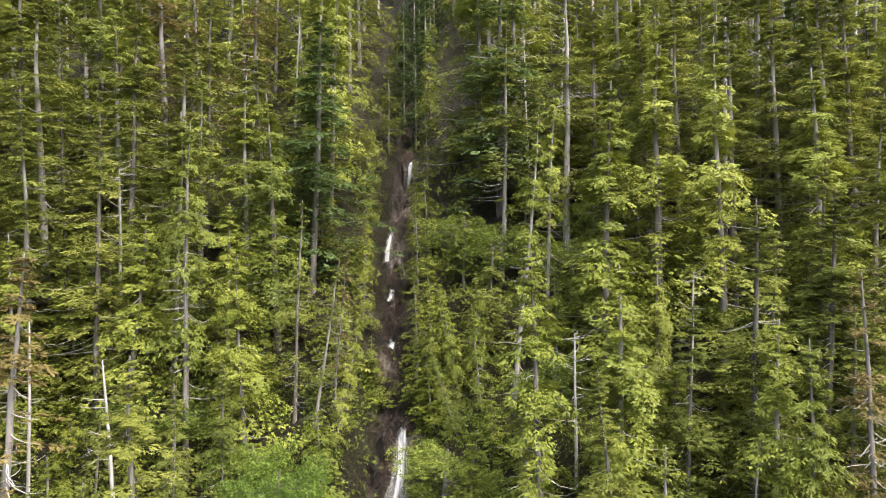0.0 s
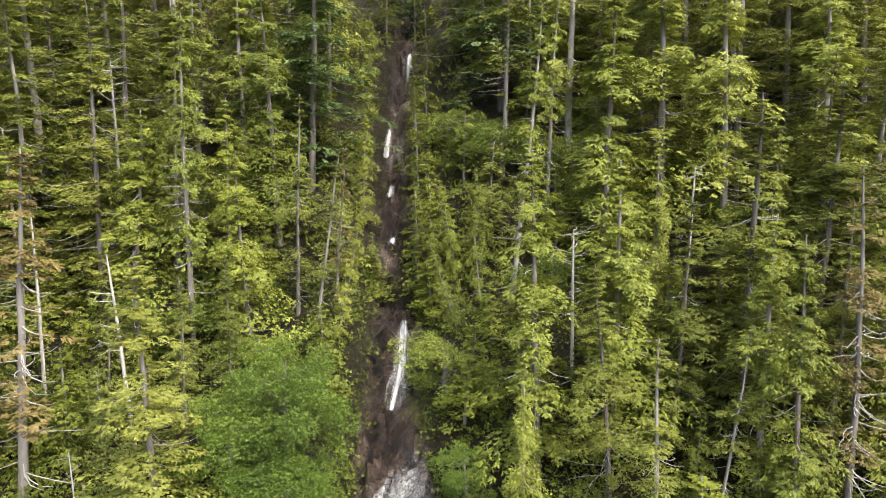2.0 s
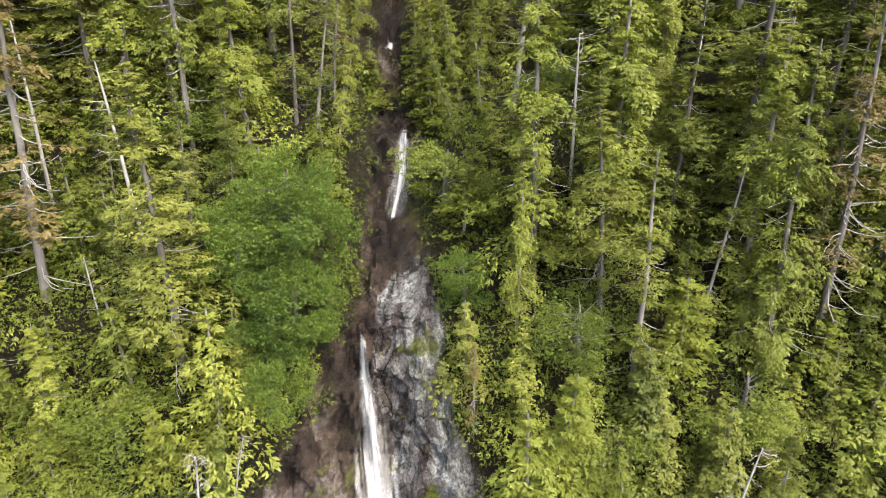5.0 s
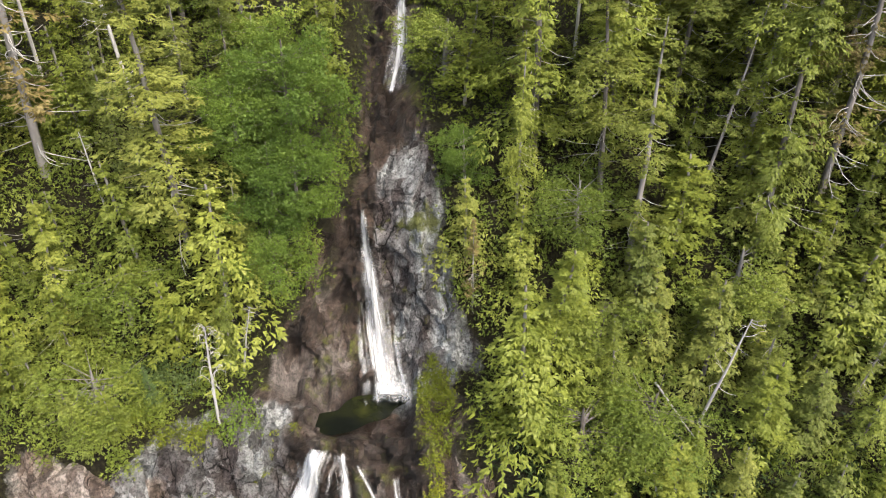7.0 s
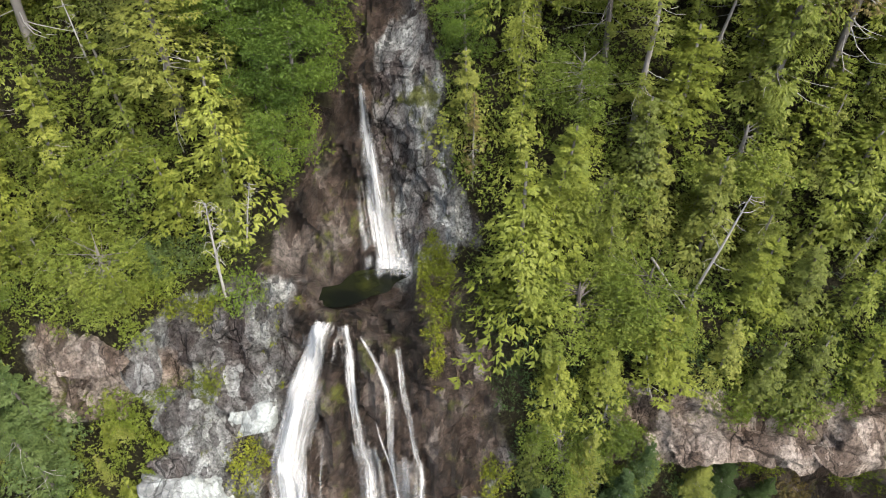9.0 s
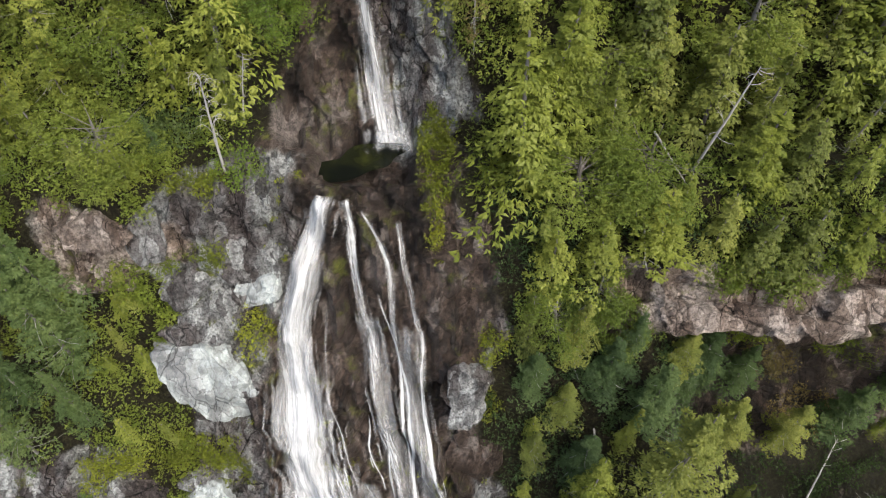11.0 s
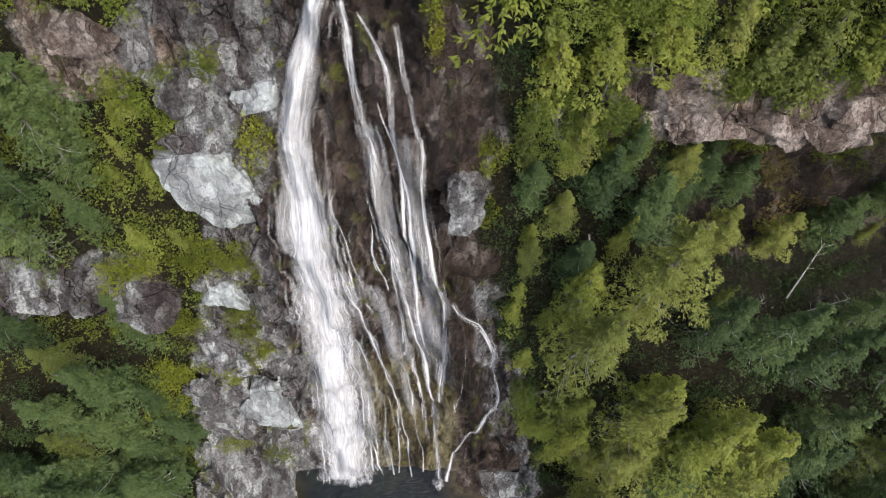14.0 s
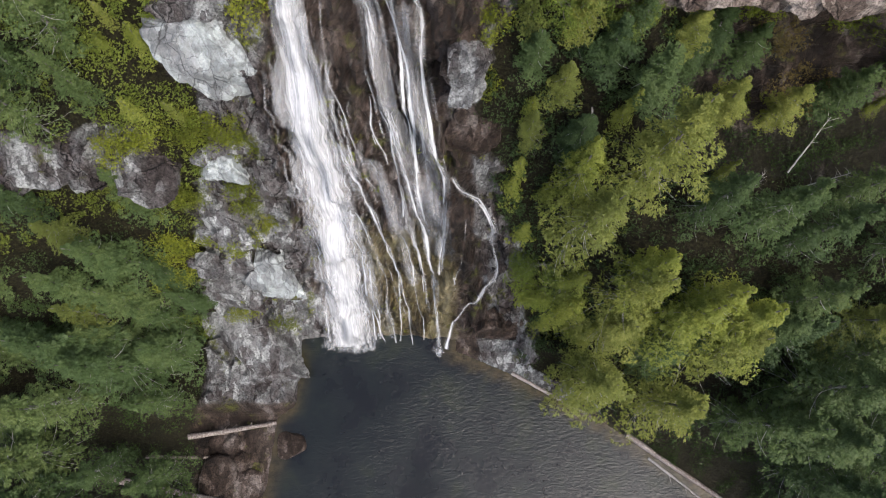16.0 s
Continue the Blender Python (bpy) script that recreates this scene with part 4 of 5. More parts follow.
stand("snag", 17.0, 89.5, 11.8, 2, 0)
stand("snag", -25.9, 99.3, 13.4, 0, 0)
stand("snag", 3.8, 101.9, 5.7, 4, 2)
stand("snag", 25.6, 108.7, 22.9, 0, 0)
stand("snag", -51.2, 137.9, 14.0, -2, 2)
stand("snag", 45.0, 142.1, 12.0, 0, 3)
stand("spindly", 25.0, 60.5, 8.0, 6, 1)
stand("spindly", 15.9, 73.7, 14.5, 7, 1)
stand("spindly", -17.3, 86.0, 25.0, 0, 0)
stand("spindly", 21.8, 87.9, 15.5, 4, 0)
stand("spindly", -9.1, 89.7, 14.0, 8, 3)
stand("spindly", -10.5, 90.3, 16.4, 1, 1)
stand("spindly", 4.9, 91.1, 22.0, 5, 0)
stand("spindly", 8.4, 100.6, 19.9, 3, 2)
stand("young", 3.4, 87.5, 6.0, 0, 1)
stand("young", -5.6, 95.0, 5.0, 0, 0)
for x, w, h in ((-3.2, 130.0, 15.0), (-4.8, 135.0, 16.0), (-2.2, 139.0, 15.0), (-4.0, 146.0, 17.0), (-1.4, 152.0, 17.0), (-3.6, 158.0, 18.0)):
    stand("fir", x, w, h, 0, int(w))
for x, w, h, wide in ((-1.5, 92.8, 6.0, 1.5), (-5.0, 93.6, 5.0, 1.6), (-0.6, 90.6, 5.5, 1.6), (0.8, 94.0, 8.0, 1.3)):
    plant("young", x, w, h, 1, -8.0, 0.0, None, wide)


def far_enough(x, w, gap):
    return all((x - a) ** 2 + (w - b) ** 2 > gap * gap for a, b in TREES)


def grove(x0, x1, w0, w1, gap, low, high, mixture, tries, clear=1.0):
    keys = [k for k, n in mixture for _ in range(n)]
    done = 0
    for _ in range(tries):
        x, w = R.uniform(x0, x1), R.uniform(w0, w1)
        if w > 62 and abs(x - creek(w)) < 1.6 + clear or not far_enough(x, w, gap * R.uniform(0.75, 1.2)):
            continue
        if w < 0 and shore(np.array(x), np.array(w)) < 1.0:
            continue
        if masks(np.array(x), np.array(w))[0] > 0.35 or low > 6 and x > 20 and 36 < w < 47:
            continue
        key = R.choice(keys)
        if key == "snag" and w < 80:
            key = "cedar"
        tall = R.uniform(low, high)
        plant(key, x, w, min(tall, {"leafy": 4.6, "snag": 15.0}.get(key, 99.0)), R.randrange(3) if key == "snag" else None, R.gauss(0, 2), R.gauss(0, 2), None, R.uniform(0.95, 1.4) * (1.22 if w > 50 else 1.0) * (0.7 if key == "snag" else 1.0))
        done += 1
    return done


MIX = [("cedar", 6), ("hemlock", 6), ("fir", 1), ("spindly", 1), ("snag", 1), ("brown", 1)]
BIG = [("big_fir", 1), ("big_hemlock", 3), ("big_cedar", 4)]
DARK = [("big_fir", 5), ("big_hemlock", 2)]
for k in range(2):
    kind("big_fir", "fir_tree", "tall dark green fir with heavy boughs by the pool", conifer_meshes(310 + k, 20.0, 5.0, 0.05, "flat", 100, 70, 1.05, 30, 0.3, 0.3), "fir")
    kind("big_hemlock", "hemlock_tree", "tall green hemlock with layered boughs by the pool", conifer_meshes(320 + k, 20.0, 5.2, 0.06, "flat", 96, 70, 1.05, 44, 0.3, 0.4), "hemlock")
    kind("big_cedar", "cedar_tree", "tall yellow-green cedar with drooping sprays by the pool", conifer_meshes(330 + k, 20.0, 5.0, 0.06, "hang", 96, 70, 1.05, 40, 0.3, 0.4), "cedar")
YOUNG = [("young", 3), ("leafy", 1)]
stand("big_cedar", 12.5, 8.0, 15.0, 0, 0)
stand("big_cedar", 12.0, 16.0, 13.0, 0, 1)
stand("big_cedar", 15.0, 1.0, 17.0, 0, 0)
for x, w, h in ((24.0, 30.0, 15.0), (28.5, 27.5, 15.0), (31.0, 32.0, 11.0), (34.5, 29.0, 14.0), (20.0, 31.0, 13.0)):
    stand("big_fir", x, w, h, 0, int(x))
grove(30, 50, -22, 8, 5.4, 16, 24, DARK, 250)
grove(11, 32, -20, 6, 5.6, 17, 26, [("big_fir", 3), ("big_hemlock", 3), ("big_cedar", 2)], 300)
grove(10, 26, 6, 43, 5.2, 12, 20, BIG, 250)
grove(26, 50, 6, 43, 5.0, 11, 17, DARK, 250)
# left bank lies in shade: that is put in by planting only dark-leaved firs
grove(-48, -27, -22, 8, 4.8, 13, 21, [("big_fir", 1)], 260)
grove(-50, -23, 36, 52, 3.6, 9, 14, [("hemlock", 1), ("fir", 5), ("big_fir", 3)], 260)
grove(-50, -24, 8, 50, 4.4, 8, 13, [("cedar", 1), ("hemlock", 2), ("fir", 6)], 300)
grove(6.5, 44, 50.5, 58, 3.2, 4, 7.5, [("young", 6), ("leafy", 2), ("fir", 1)], 260, 0)
grove(4.5, 44, 58, 66, 3.6, 6, 12, [("cedar", 4), ("hemlock", 3), ("young", 3), ("leafy", 3)], 300, 2)
grove(-44, -12, 58, 68, 3.5, 6, 11, [("cedar", 5), ("hemlock", 1), ("young", 2), ("leafy", 2)], 260, 3)
grove(-42, 42, 68, 92, 5.0, 15, 24, MIX, 1000, 2.3)
grove(-58, 58, 92, 122, 5.4, 18, 28, MIX, 1200, 1.5)
for k in range(3):
    KINDS.setdefault("far", []).append(["hillside_tree", "slender green conifer high on the slope", "tree", HILL, conifer_meshes(800 + k, 17.0, 3.2, 0.1, "flat" if k else "hang", 72, 18, 1.7, 6, 0.4, 0.2), "hemlock" if k else "cedar", "bark", None, 17.0])
grove(-76, 76, 122, 168, 5.4, 16, 24, [("far", 8), ("spindly", 2), ("snag", 1), ("brown", 1)], 1200, 0.2)
grove(5, 13, 4, 46, 2.8, 3, 6, YOUNG, 200, 0)
grove(-26, -20, 38, 52, 2.8, 3, 5, YOUNG, 80, 0)
grove(5, 42, 44, 66, 2.7, 3.5, 6.5, YOUNG, 500, 0)
grove(-42, -12, 50, 66, 2.7, 3, 6, YOUNG, 360, 2)
grove(-42, 42, 66, 92, 2.9, 5, 9, YOUNG, 800, 1.6)
grove(-50, 50, 92, 112, 2.9, 5, 9, YOUNG, 500, 1.4)


# ---- undergrowth ----
def clumps(name, spots, material, leaves, size, leaf, label, category, seed):
    """Low bushes: at every spot (place, radius) a ragged dome of leaf sprigs."""
    rs = np.random.RandomState(seed)
    p, r = np.array([s[0] for s in spots]), np.array([s[1] for s in spots])
    n = len(p)
    d = unit(rs.normal(0, 1, (n, leaves, 3)) + [0, -0.25, 0.45])
    base = p[:, None] + d * (r[:, None] * rs.uniform(0.35, 1.0, (n, leaves)))[..., None] * size
    way = unit(d + rs.normal(0, 0.55, d.shape))
    side = unit(np.cross(way, rs.normal(0, 1, d.shape)))
    m = n * leaves
    ln = rs.uniform(0.6, 1.3, m) * leaf
    me = raw_mesh(name, *blades(rs, base.reshape(m, 3), way.reshape(m, 3), side.reshape(m, 3), ln, ln * 0.32, 0.9, ((-0.5, 1.0), (0.5, 0.9))), MAT[material])
    return tagged(new(name, me), label, category, kind="stuff")


def scatter(x0, x1, w0, w1, n, low, high, seed, bare=0.4, only=None):
    rs = np.random.RandomState(seed)
    x, w = rs.uniform(x0, x1, n), rs.uniform(w0, w1, n)
    rock = masks(x, w)[0]
    keep = (rock < bare) if only is None else (rock >= bare) & (fbm(x / 5, w / 5, only) > 0.16)
    keep &= (w < 62) | (np.abs(x - creek(w)) > 1.5)
    q = surf(x[keep], w[keep])
    keep2 = q[:, 2] > 0.2
    return list(zip(q[keep2], rs.uniform(low, high, keep2.sum())))


clumps("undergrowth", scatter(-42, 42, 58, 96, 2300, 0.7, 1.6, 1), "leafy", 64, 1.0, 0.25, "dense green shrubs under the trees", "shrubs", 1)
clumps("undergrowth", scatter(-60, 60, 92, 160, 1100, 0.8, 1.9, 2), "hemlock", 34, 1.0, 0.45, "young green growth under the trees", "shrubs", 2)
# left bank's shade is put into these shrubs by the dark fir leaf colour
clumps("undergrowth", scatter(-46, -14, -22, 26, 800, 0.5, 1.3, 8), "fir", 80, 1.0, 0.22, "shrubs under the trees by the pool, dark green for the shade", "shrubs", 8)
clumps("undergrowth", scatter(-46, -14, 26, 60, 900, 0.5, 1.3, 3), "leafy", 90, 1.0, 0.21, "yellow-green shrubs on the cliff ledges", "shrubs", 3)
clumps("undergrowth", scatter(3, 46, -20, 60, 2300, 0.5, 1.3, 4), "fir", 80, 1.0, 0.22, "dark green shrubs on the slope above the pool", "shrubs", 4)
clumps("moss", scatter(-27, 8, 2, 62, 500, 0.2, 0.5, 5, 0.5, 77), "moss", 34, 1.0, 0.16, "bright yellow-green moss tufts on the wet cliff", "moss", 5)


def patch(name, x, w, rx, rw, n, low, high, material, leaf, label, seed, lift=0.0, proud=0.0):
    """A mat of growth on one ledge of the cliff."""
    rs = np.random.RandomState(seed)
    a, r = rs.uniform(0, 6.28, n), np.sqrt(rs.uniform(0, 1, n))
    q = surf(x + rx * r * np.cos(a), w + rw * r * np.sin(a))
    q[:, 2] += lift
    q[:, 1] -= proud
    return clumps(name, list(zip(q, rs.uniform(low, high, n))), material, 34, 1.0, leaf, label, "shrubs", seed)


patch("moss_mat", -0.4, 60.0, 1.0, 4.6, 150, 0.3, 0.6, "moss", 0.18, "hanging mat of bright yellow-green moss on rock", 31)
patch("moss_mat", -0.2, 55.0, 0.7, 2.2, 40, 0.3, 0.6, "moss", 0.2, "hanging mat of bright yellow-green moss on rock", 32)
patch("ledge_shrub", -12.8, 47.2, 1.0, 2.2, 38, 0.5, 0.9, "moss", 0.20, "bright yellow-green shrub growing on a cliff ledge", 33)
patch("ledge_shrub", -19.2, 51.6, 2.2, 2.8, 76, 0.5, 1.0, "shrub", 0.22, "yellow-green shrub spreading over the cliff edge", 34)
patch("ledge_shrub", -19.5, 37.6, 4.0, 1.2, 68, 0.4, 0.8, "moss", 0.19, "green shrubs along a narrow cliff ledge", 35)
patch("ledge_shrub", -16.0, 34.2, 1.4, 1.8, 34, 0.4, 0.7, "moss", 0.19, "green shrubs along a narrow cliff ledge", 36)
patch("ledge_shrub", -12.8, 59.6, 1.4, 1.6, 38, 0.5, 0.9, "alder", 0.20, "bright green shrub hanging over the cliff edge", 37)
patch("ledge_shrub", -18.0, 62.3, 2.8, 1.8, 64, 0.9, 1.5, "fir", 0.24, "rounded dark bluish-green bush above the cliff", 38, 0.4)
patch("ledge_shrub", -16.0, 58.6, 2.4, 0.9, 49, 0.5, 0.9, "moss", 0.20, "yellow-green shrub along the cliff edge", 39)
for k, (x, w, rx, rw, n) in enumerate(((-18.3, 36.3, 3.0, 0.9, 60), (-17.2, 29.0, 1.2, 2.2, 46), (-23.4, 37.0, 2.4, 1.2, 50), (-22.0, 29.6, 1.8, 1.2, 34), (-17.0, 24.6, 2.2, 0.7, 30), (-25.0, 22.7, 2.2, 2.6, 64), (-20.4, 23.4, 2.6, 0.7, 32), (-25.5, 18.0, 2.4, 1.6, 44), (-14.6, 53.8, 0.9, 0.6, 12), (-17.4, 7.0, 1.6, 0.5, 14), (-22.0, 8.5, 2.2, 0.6, 22))):
    patch("ledge_shrub", x, w, rx, rw, n, 0.5, 0.95, "moss", 0.2, "bright green moss and shrubs along a cliff ledge", 70 + k, 0.3, 0.6)
patch("ledge_shrub", 3.2, 41.0, 0.9, 1.4, 22, 0.4, 0.7, "moss", 0.17, "yellow-green shrub beside the falls", 40)
patch("ledge_shrub", 3.4, 46.5, 1.0, 1.6, 30, 0.5, 0.8, "moss", 0.19, "yellow-green shrub beside the falls", 41)
patch("ledge_shrub", 20.0, 55.0, 4.5, 3.0, 114, 0.6, 1.2, "shrub", 0.23, "yellow-green shrubs on a bench above the cliff", 42)
for k, (x, w, rx, rw, n, m) in enumerate(((19.5, 52.6, 3.0, 1.2, 60, "shrub"), (25.5, 53.5, 2.4, 1.2, 46, "shrub"), (25.0, 42.0, 2.0, 1.4, 34, "brown"), (23.0, 44.0, 1.6, 1.0, 26, "shrub"), (28.0, 38.0, 2.6, 1.6, 40, "brown"), (31.0, 42.5, 2.0, 1.0, 24, "shrub"), (22.0, 37.0, 1.8, 1.2, 30, "shrub"), (16.6, 36.0, 1.4, 1.0, 24, "fir"))):
    patch("ledge_shrub", x, w, rx, rw, n, 0.4, 0.9, m, 0.2, "low brown shrubs in a shaded cliff hollow" if m == "brown" else "low green shrubs about a bare rock ledge", 90 + k, 0.2)
patch("ledge_shrub", -29.0, 5.0, 3.0, 5.0, 76, 0.6, 1.2, "shrub", 0.23, "green shrubs beside the pool rocks", 43)


def far_woods(n, seed):
    """The forest that goes on over the rest of the hillside and the valley: rough crowns in one mesh."""
    rs = np.random.RandomState(seed)
    x, w = rs.uniform(-260, 260, 6 * n), rs.uniform(-190, 330, 6 * n)
    near = ((np.abs(x) < 52) & (w > -22) & (w < 122)) | ((np.abs(x) < 78) & (w >= 110) & (w < 168))
    q = surf(x, w)
    ok = ~near & ((w > 0) | (q[:, 2] > 2.0)) & (np.abs(x - creek(w)) > 5)
    q = q[ok][:n]
    m = len(q)
    h = rs.uniform(13, 21, m)
    k = 46
    u = np.tile(np.linspace(0.08, 1, k), (m, 1)) + rs.normal(0, 0.01, (m, k))
    a = np.arange(k) * 2.4 + rs.uniform(0, 6.28, (m, 1))
    r = 3.4 * (1.04 - u) ** 0.8 * rs.uniform(0.3, 0.8, (m, k))
    base = q[:, None] + np.stack([np.cos(a) * r, np.sin(a) * r, u * h[:, None]], -1)
    way = unit(np.stack([np.cos(a), np.sin(a), -0.45 + 0 * a], -1))
    side = unit(np.cross(way, [0, 0, 1.0]))
    ln = (2.6 * (1.15 - u)).reshape(-1)
    crown = blades(rs, base.reshape(-1, 3), way.reshape(-1, 3), side.reshape(-1, 3), ln, ln * 0.3, 0.7, ((-0.5, 1.0), (0.5, 0.9)))
    me = raw_mesh("far_woods", *crown, MAT["hemlock"])
    return tagged(new("far_woods", me), "dense conifer forest covering the hills around", "forest", kind="stuff")


far_woods(1500, 12)


# ---- rocks, logs and fallen trunks ----
def frame_at(x, w):
    """Place on the ground, with the directions across, up the slope and out of it."""
    p, a, b = (Vector(surf(u, v, False).tolist()) for u, v in ((x, w), (x + 0.8, w), (x, w + 0.8)))
    ac, up = (a - p).normalized(), (b - p).normalized()
    out = ac.cross(up).normalized()
    return Vector(surf(x, w).tolist()), ac, out.cross(ac), out


def rock_mesh(name, sx, sy, sz, seed, material, cuts=9):
    """A broken block: a rounded lump cut flat by planes, with worn edges."""
    rs = random.Random(seed)
    bm = bmesh.new()
    bmesh.ops.create_icosphere(bm, subdivisions=4, radius=1.0)
    planes = [(Vector((rs.gauss(0, 1), rs.gauss(0, 1), rs.gauss(0, 1))).normalized(), rs.uniform(0.55, 0.85)) for _ in range(cuts)]
    planes.append((Vector((rs.uniform(-0.15, 0.15), rs.uniform(-0.15, 0.15), 1)).normalized(), 0.5))
    for v in bm.verts:
        for n, d in planes:
            over = v.co.dot(n) - d
            if over > 0:
                v.co -= n * over * 0.985
        v.co += v.co.normalized() * 0.03 * noise.noise(v.co * 3 + Vector((seed, 0, 0))) + v.co.normalized() * 0.02 * noise.noise(v.co * 9)
        v.co = Vector((v.co.x * sx, v.co.y * sy, v.co.z * sz))
    me = bpy.data.meshes.new(name)
    bm.to_mesh(me)
    bm.free()
    me.materials.append(MAT[material])
    return me


def block_mesh(name, sx, sy, sz, seed, material):
    """A block split from the cliff: a squarish lump with skewed, broken sides, stepped layers and open cracks."""
    rs = random.Random(seed)
    bm = bmesh.new()
    bmesh.ops.create_cube(bm, size=2.0)
    bmesh.ops.subdivide_edges(bm, edges=bm.edges, cuts=13, use_grid_fill=True)
    planes = [(Vector((rs.gauss(0, 1), rs.gauss(0, 1), rs.gauss(0, 0.5))).normalized(), rs.uniform(0.70, 1.05)) for _ in range(9)]
    skew, taper, tilt = rs.uniform(-0.3, 0.3), rs.uniform(-0.25, 0.15), rs.uniform(-0.3, 0.3)
    shift = Vector((seed * 1.37, seed * 0.71, 0))
    for v in bm.verts:
        c = v.co
        c = c / (abs(c.x) ** 16 + abs(c.y) ** 16 + abs(c.z) ** 16) ** (1 / 16)
        for n, d in planes:
            over = c.dot(n) - d
            if over > 0:
                c = c - n * over
        c = Vector(((c.x + skew * c.y) * (1 + taper * c.y), c.y + 0.15 * tilt * c.x, c.z * (1 + tilt * 0.5 * c.x)))
        p = Vector((c.x * sx, c.y * sy, c.z * sz))
        q = p + shift
        near = noise.voronoi(Vector((q.x * 0.55 + q.y * 0.2, q.y * 0.34, q.z * 0.4)))[0]
        crack = max(0.0, 1 - (near[1] - near[0]) / 0.09)
        layer = math.floor(3.2 * noise.noise(Vector((q.x * 0.35, q.y * 0.8, q.z * 0.5)))) * 0.14
        size = min(1.0, 0.55 * min(sx, sy))
        p += c.normalized() * size * (0.14 * noise.noise(q * 0.55) + 0.09 * noise.noise(q * 1.5) + 0.06 * noise.noise(q * 3.7) + layer - 0.22 * crack)
        v.co = p
    me = bpy.data.meshes.new(name)
    bm.to_mesh(me)
    bm.free()
    me.materials.append(MAT[material])
    return me


def rock(x, w, wide, high, deep, material, label, turn):
    """A block of the cliff, set a third into the slope; half sizes across, up the slope and out of it."""
    p, ac, up, out = frame_at(x, w)
    ob = tagged(new("rock", block_mesh("rock", wide, high, deep, int(40 + abs(x * 7 + w * 3)), material)), label, "rock", "rocks of the cliff")
    turned = Matrix((ac, up, out)).transposed().to_4x4()
    ob.matrix_basis = Matrix.Translation(p - out * deep * (0.05 if material == "pale_rock" else 0.35)) @ turned @ pose(0, 0, 0, 0, 0, turn)


rock(-16.3, 43.2, 3.0, 3.9, 1.5, "pale_rock", "large pale grey-white slab in the cliff", 5)
rock(-12.3, 50.6, 1.7, 1.8, 1.2, "pale_rock", "pale cracked slab beside the falls", -25)
rock(-18.2, 32.6, 1.7, 1.6, 1.2, "pale_rock", "pale block on a mossy ledge", 10)
rock(-23.2, 33.4, 2.6, 3.0, 1.3, "dry_rock", "smooth grey rock block on the cliff", 0)
rock(-30.0, 35.5, 5.2, 2.2, 1.8, "dry_rock", "broad grey-brown rock band with an overhang", -3)
rock(-18.0, 15.0, 3.0, 4.2, 1.5, "pale_rock", "pale rounded rock buttress at the foot of the cliff", 12)
rock(-22.5, 13.0, 3.0, 4.0, 1.6, "dry_rock", "grey rock buttress at the foot of the cliff", -8)
rock(-21.0, -1.5, 4.2, 5.4, 3.0, "dry_rock", "grey cracked rock shoulder standing in the pool", 4)
rock(-24.0, 4.0, 3.2, 3.8, 2.0, "dry_rock", "grey cracked rock shoulder above the pool", -6)
rock(2.6, 36.0, 2.3, 2.6, 1.4, "wet_rock", "dark purple-grey boulder beside the falls", 20)
rock(1.8, 43.0, 1.5, 2.6, 1.0, "dry_rock", "grey rock rib beside the falls", 8)
rock(5.2, 5.0, 1.8, 2.4, 1.5, "wet_rock", "dark rounded rock at the foot of the falls", 0)
rock(7.6, 3.0, 1.8, 2.4, 1.5, "wet_rock", "dark rounded rock at the foot of the falls", 12)
rock(9.6, -0.6, 1.8, 2.2, 1.1, "dry_rock", "reddish-grey rock at the pool's edge", 25)
rock(-2.4, 77.0, 1.5, 2.2, 0.4, "dry_rock", "pale smooth slab above the upper fall", -18)
rock(-2.4, 72.4, 1.2, 2.2, 0.4, "dry_rock", "pale smooth slab beside the upper fall", 8)
rock(-1.0, 69.0, 0.9, 2.2, 0.6, "dry_rock", "grey rib of rock beside the upper fall", 10)
rock(-8.3, 70.5, 0.7, 2.2, 0.5, "wet_rock", "dark rib of rock beside the upper fall", -20)
rock(16.2, 50.3, 2.4, 1.2, 1.4, "tan_rock", "tan broken rock ledge above the trees", 4)
rock(20.6, 50.0, 2.8, 1.0, 1.4, "tan_rock", "tan broken rock ledge above the trees", -3)
rock(25.5, 51.1, 3.0, 1.1, 1.5, "tan_rock", "tan broken rock ledge above the trees", 6)
rock(30.5, 50.8, 3.0, 1.3, 1.5, "tan_rock", "tan broken rock ledge above the trees", 2)
rock(-21.2, 55.6, 2.6, 1.3, 1.2, "tan_rock", "pinkish-tan rock ledge on the cliff", -6)
rock(-22.4, 61.0, 1.0, 1.4, 0.8, "dry_rock", "grey broken rock above the cliff", 10)

rng = random.Random(23)
for k in range(64):
    w = rng.uniform(-1, 57)
    a = float(cliff_edges(w)[0])
    x = rng.uniform(a + 0.5, -13.6 if w < 44 else -11.6)
    s = rng.uniform(0.7, 1.7)
    m = "pale_rock" if rng.random() < 0.2 and x > -17 and w < 50 else "dry_rock"
    if abs(x + 16.3) < 4 and abs(w - 43) < 4.5:
        continue
    rock(x, w, s * rng.uniform(0.8, 1.3), s * rng.uniform(0.7, 1.5), s * 0.62, m, "angular grey rock block split from the mossy cliff" if m == "dry_rock" else "pale angular rock block split from the cliff", rng.uniform(-25, 25))
rng = random.Random(31)
for k in range(15):
    rock(14.5 + k * 2.0 + rng.uniform(-0.6, 0.6), 49.7 + 0.045 * k + rng.uniform(-0.4, 0.5), rng.uniform(1.2, 2.2), rng.uniform(0.6, 1.0), rng.uniform(0.9, 1.3), "tan_rock", "tan broken rock block along a bare ledge", rng.uniform(-12, 12))
rng = random.Random(29)
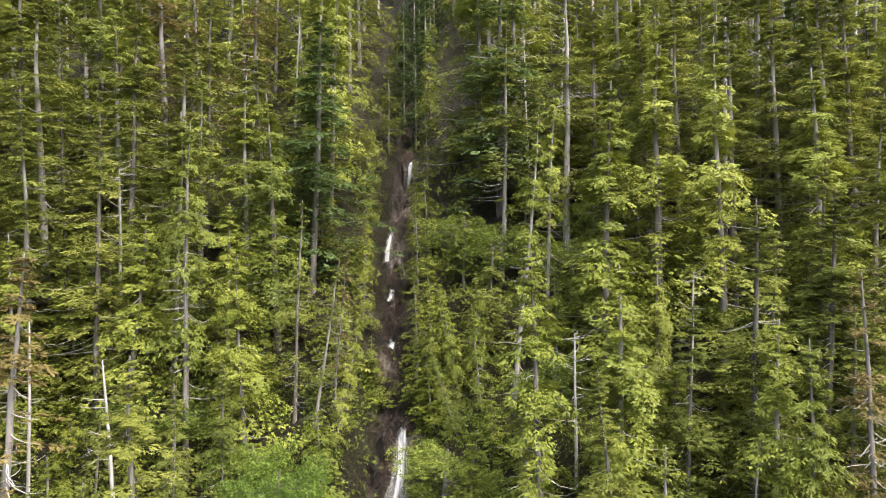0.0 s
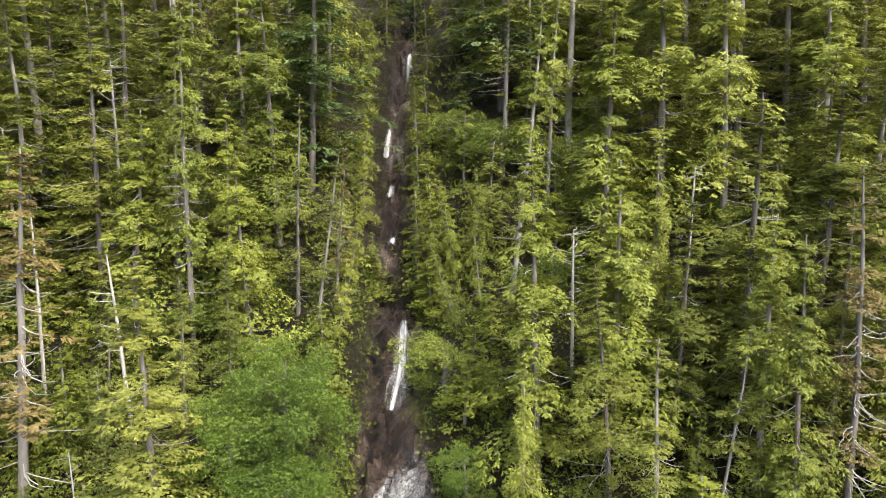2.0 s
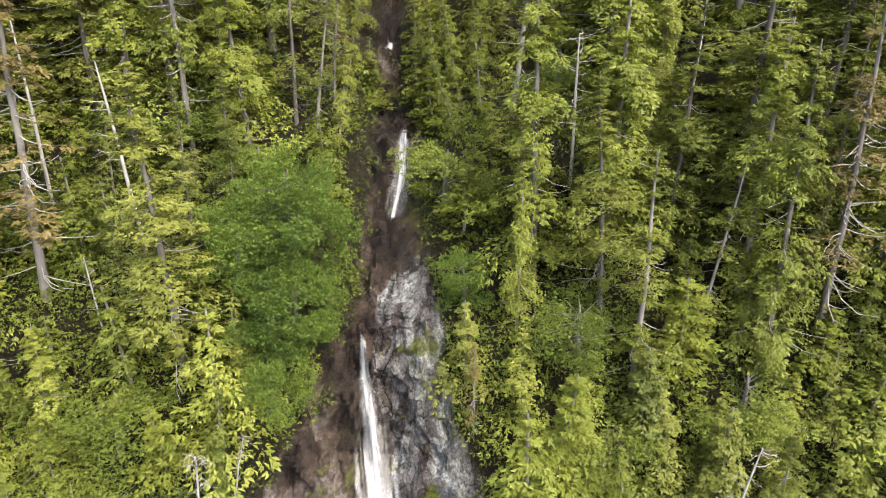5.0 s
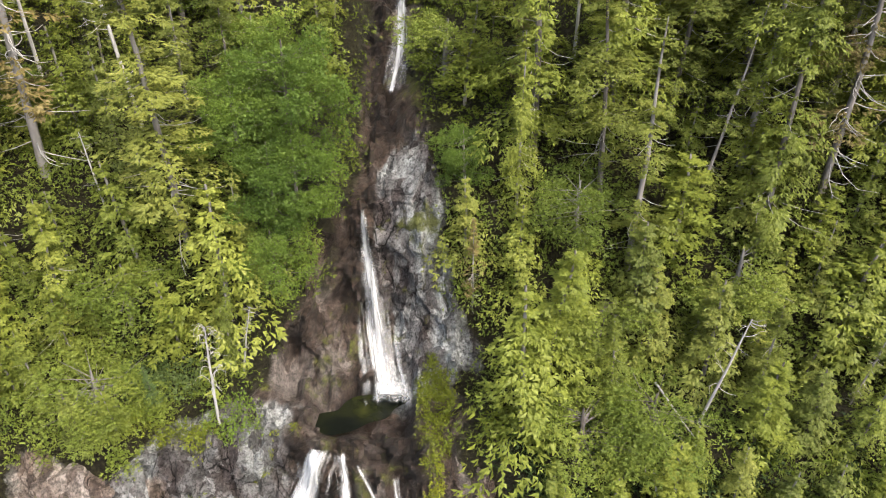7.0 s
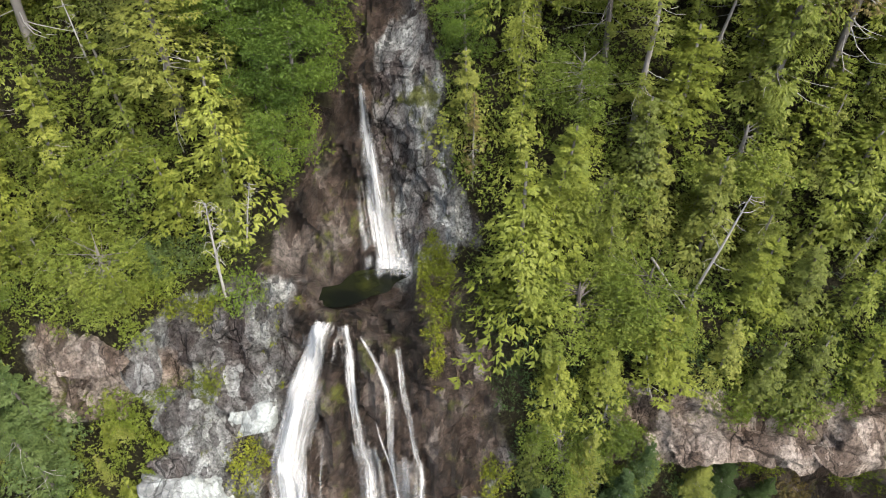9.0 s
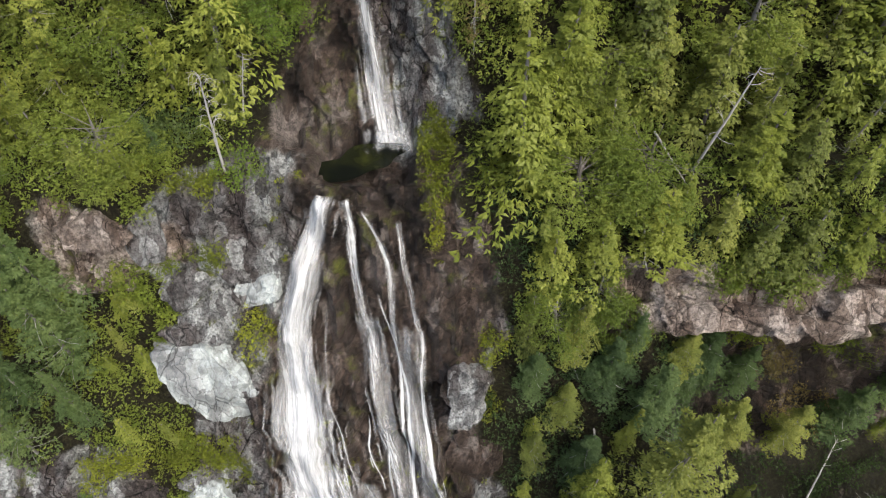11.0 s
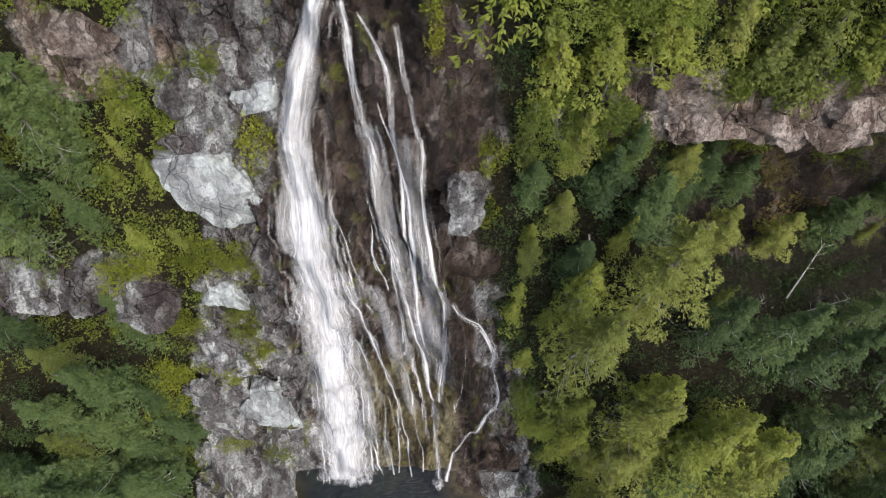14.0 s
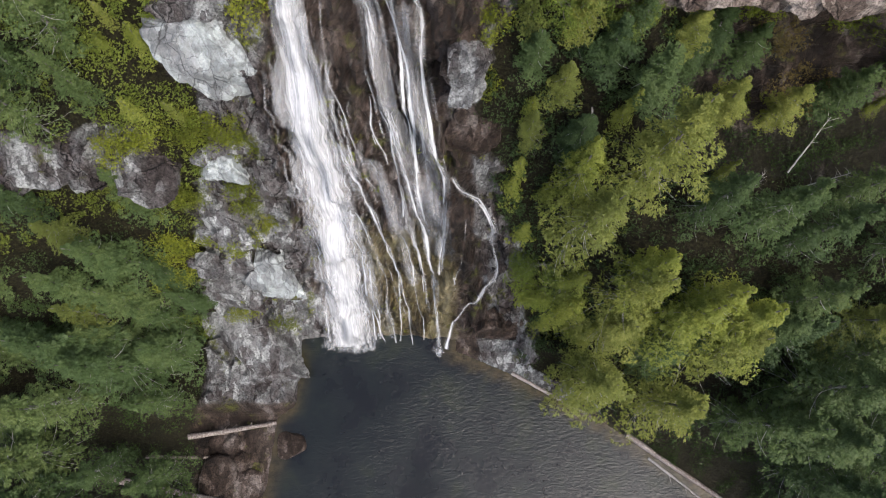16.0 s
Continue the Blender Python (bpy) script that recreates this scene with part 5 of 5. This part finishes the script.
for k in range(26):
    w = rng.uniform(4, 56)
    x = float(cliff_edges(w)[1]) - rng.uniform(0.2, 3.0)
    s = rng.uniform(0.6, 1.3)
    if w < 34 and x < 7.5:
        continue
    rock(x, w, s, s * rng.uniform(0.8, 1.6), s * 0.55, "wet_rock", "dark wet rock block split from the cliff", rng.uniform(-25, 25))

for k, (x, y, r, m) in enumerate(((-18.0, -8.8, 2.0, "wet_rock"), (-26.0, -12.0, 2.6, "wet_rock"), (-24.4, -8.6, 1.2, "wet_rock"), (-21.8, -12.6, 1.4, "wet_rock"), (-23.2, -10.2, 1.0, "wet_rock"), (-27.6, -9.0, 1.3, "wet_rock"), (-22.0, -15.6, 1.2, "wet_rock"))):
    ob = tagged(new("boulder", rock_mesh("boulder", r, r * 0.85, r * 0.6, 90 + k, m, 7)), "dark wet boulder on the pool's shore", "rock", "shore boulders")
    z = float(surf(x, y - 4.3)[2])
    ob.matrix_basis = pose(x, y, max(z, -0.3) + r * 0.12, 0, 0, k * 47)


def log_mesh(name, length, r0, r1, seed, stubs=4):
    rs = np.random.RandomState(seed)
    q = np.linspace(0, 1, 14)
    wob = np.cumsum(rs.normal(0, 0.035, (14, 2)), axis=0) * length * 0.06
    line = np.stack([q * length, wob[:, 0], wob[:, 1] * 0.4], 1)
    pieces = [tube(line, (r0 + (r1 - r0) * q) * (1 + rs.normal(0, 0.05, 14)), 8)]
    for _ in range(stubs):
        i = rs.randint(3, 13)
        d = unit(np.array([rs.uniform(0.2, 0.8), rs.normal(0, 0.6), rs.uniform(0.1, 0.9)])) * rs.uniform(0.4, 1.2)
        pieces.append(tube(np.linspace(line[i], line[i] + d, 3), np.linspace(r1 * 0.5, 0.02, 3), 4))
    return raw_mesh(name, *join(pieces), MAT["log" if r0 > 0.2 else "dead"], True)


def lay_log(x0, y0, z0, x1, y1, z1, r0, r1, seed, label):
    a, b = Vector((x0, y0, z0)), Vector((x1, y1, z1))
    d = b - a
    ob = tagged(new("fallen_log", log_mesh("fallen_log", d.length, r0, r1, seed)), label, "log", "fallen logs")
    ob.matrix_basis = Matrix.Translation(a) @ d.to_track_quat("X", "Z").to_matrix().to_4x4()


def low(x, y):
    return max(0.0, float(surf(x, y - 4.3)[2]))


for k, (x0, y0, x1, y1, r) in enumerate(((-29.0, -7.6, -19.6, -6.3, 0.34), (-36.0, -11.6, -22.8, -15.4, 0.42), (-33.0, -9.6, -26.0, -9.9, 0.22), (8.2, -0.4, 17.0, -5.2, 0.24), (21.5, -7.5, 33.0, -15.0, 0.36), (24.0, -10.2, 30.0, -14.8, 0.16))):
    lay_log(x0, y0, low(x0, y0) + r * 0.8, x1, y1, low(x1, y1) + r * 0.8, r, r * 0.6, 60 + k, "weathered log lying at the pool's edge")
for k, (x0, w0, x1, w1) in enumerate(((13.3, 62.5, 14.7, 57.9), (10.7, 59.6, 11.3, 56.5), (12.3, 56.1, 12.6, 53.0), (27.0, 33.5, 30.2, 36.6), (10.6, 40.0, 11.4, 35.0))):
    a, b = surf(x0, w0), surf(x1, w1)
    lay_log(a[0], a[1] - 0.8, a[2] + 0.9, b[0], b[1] - 0.5, b[2] + 0.5, 0.08, 0.035, 80 + k, "thin bleached trunk fallen across the slope")
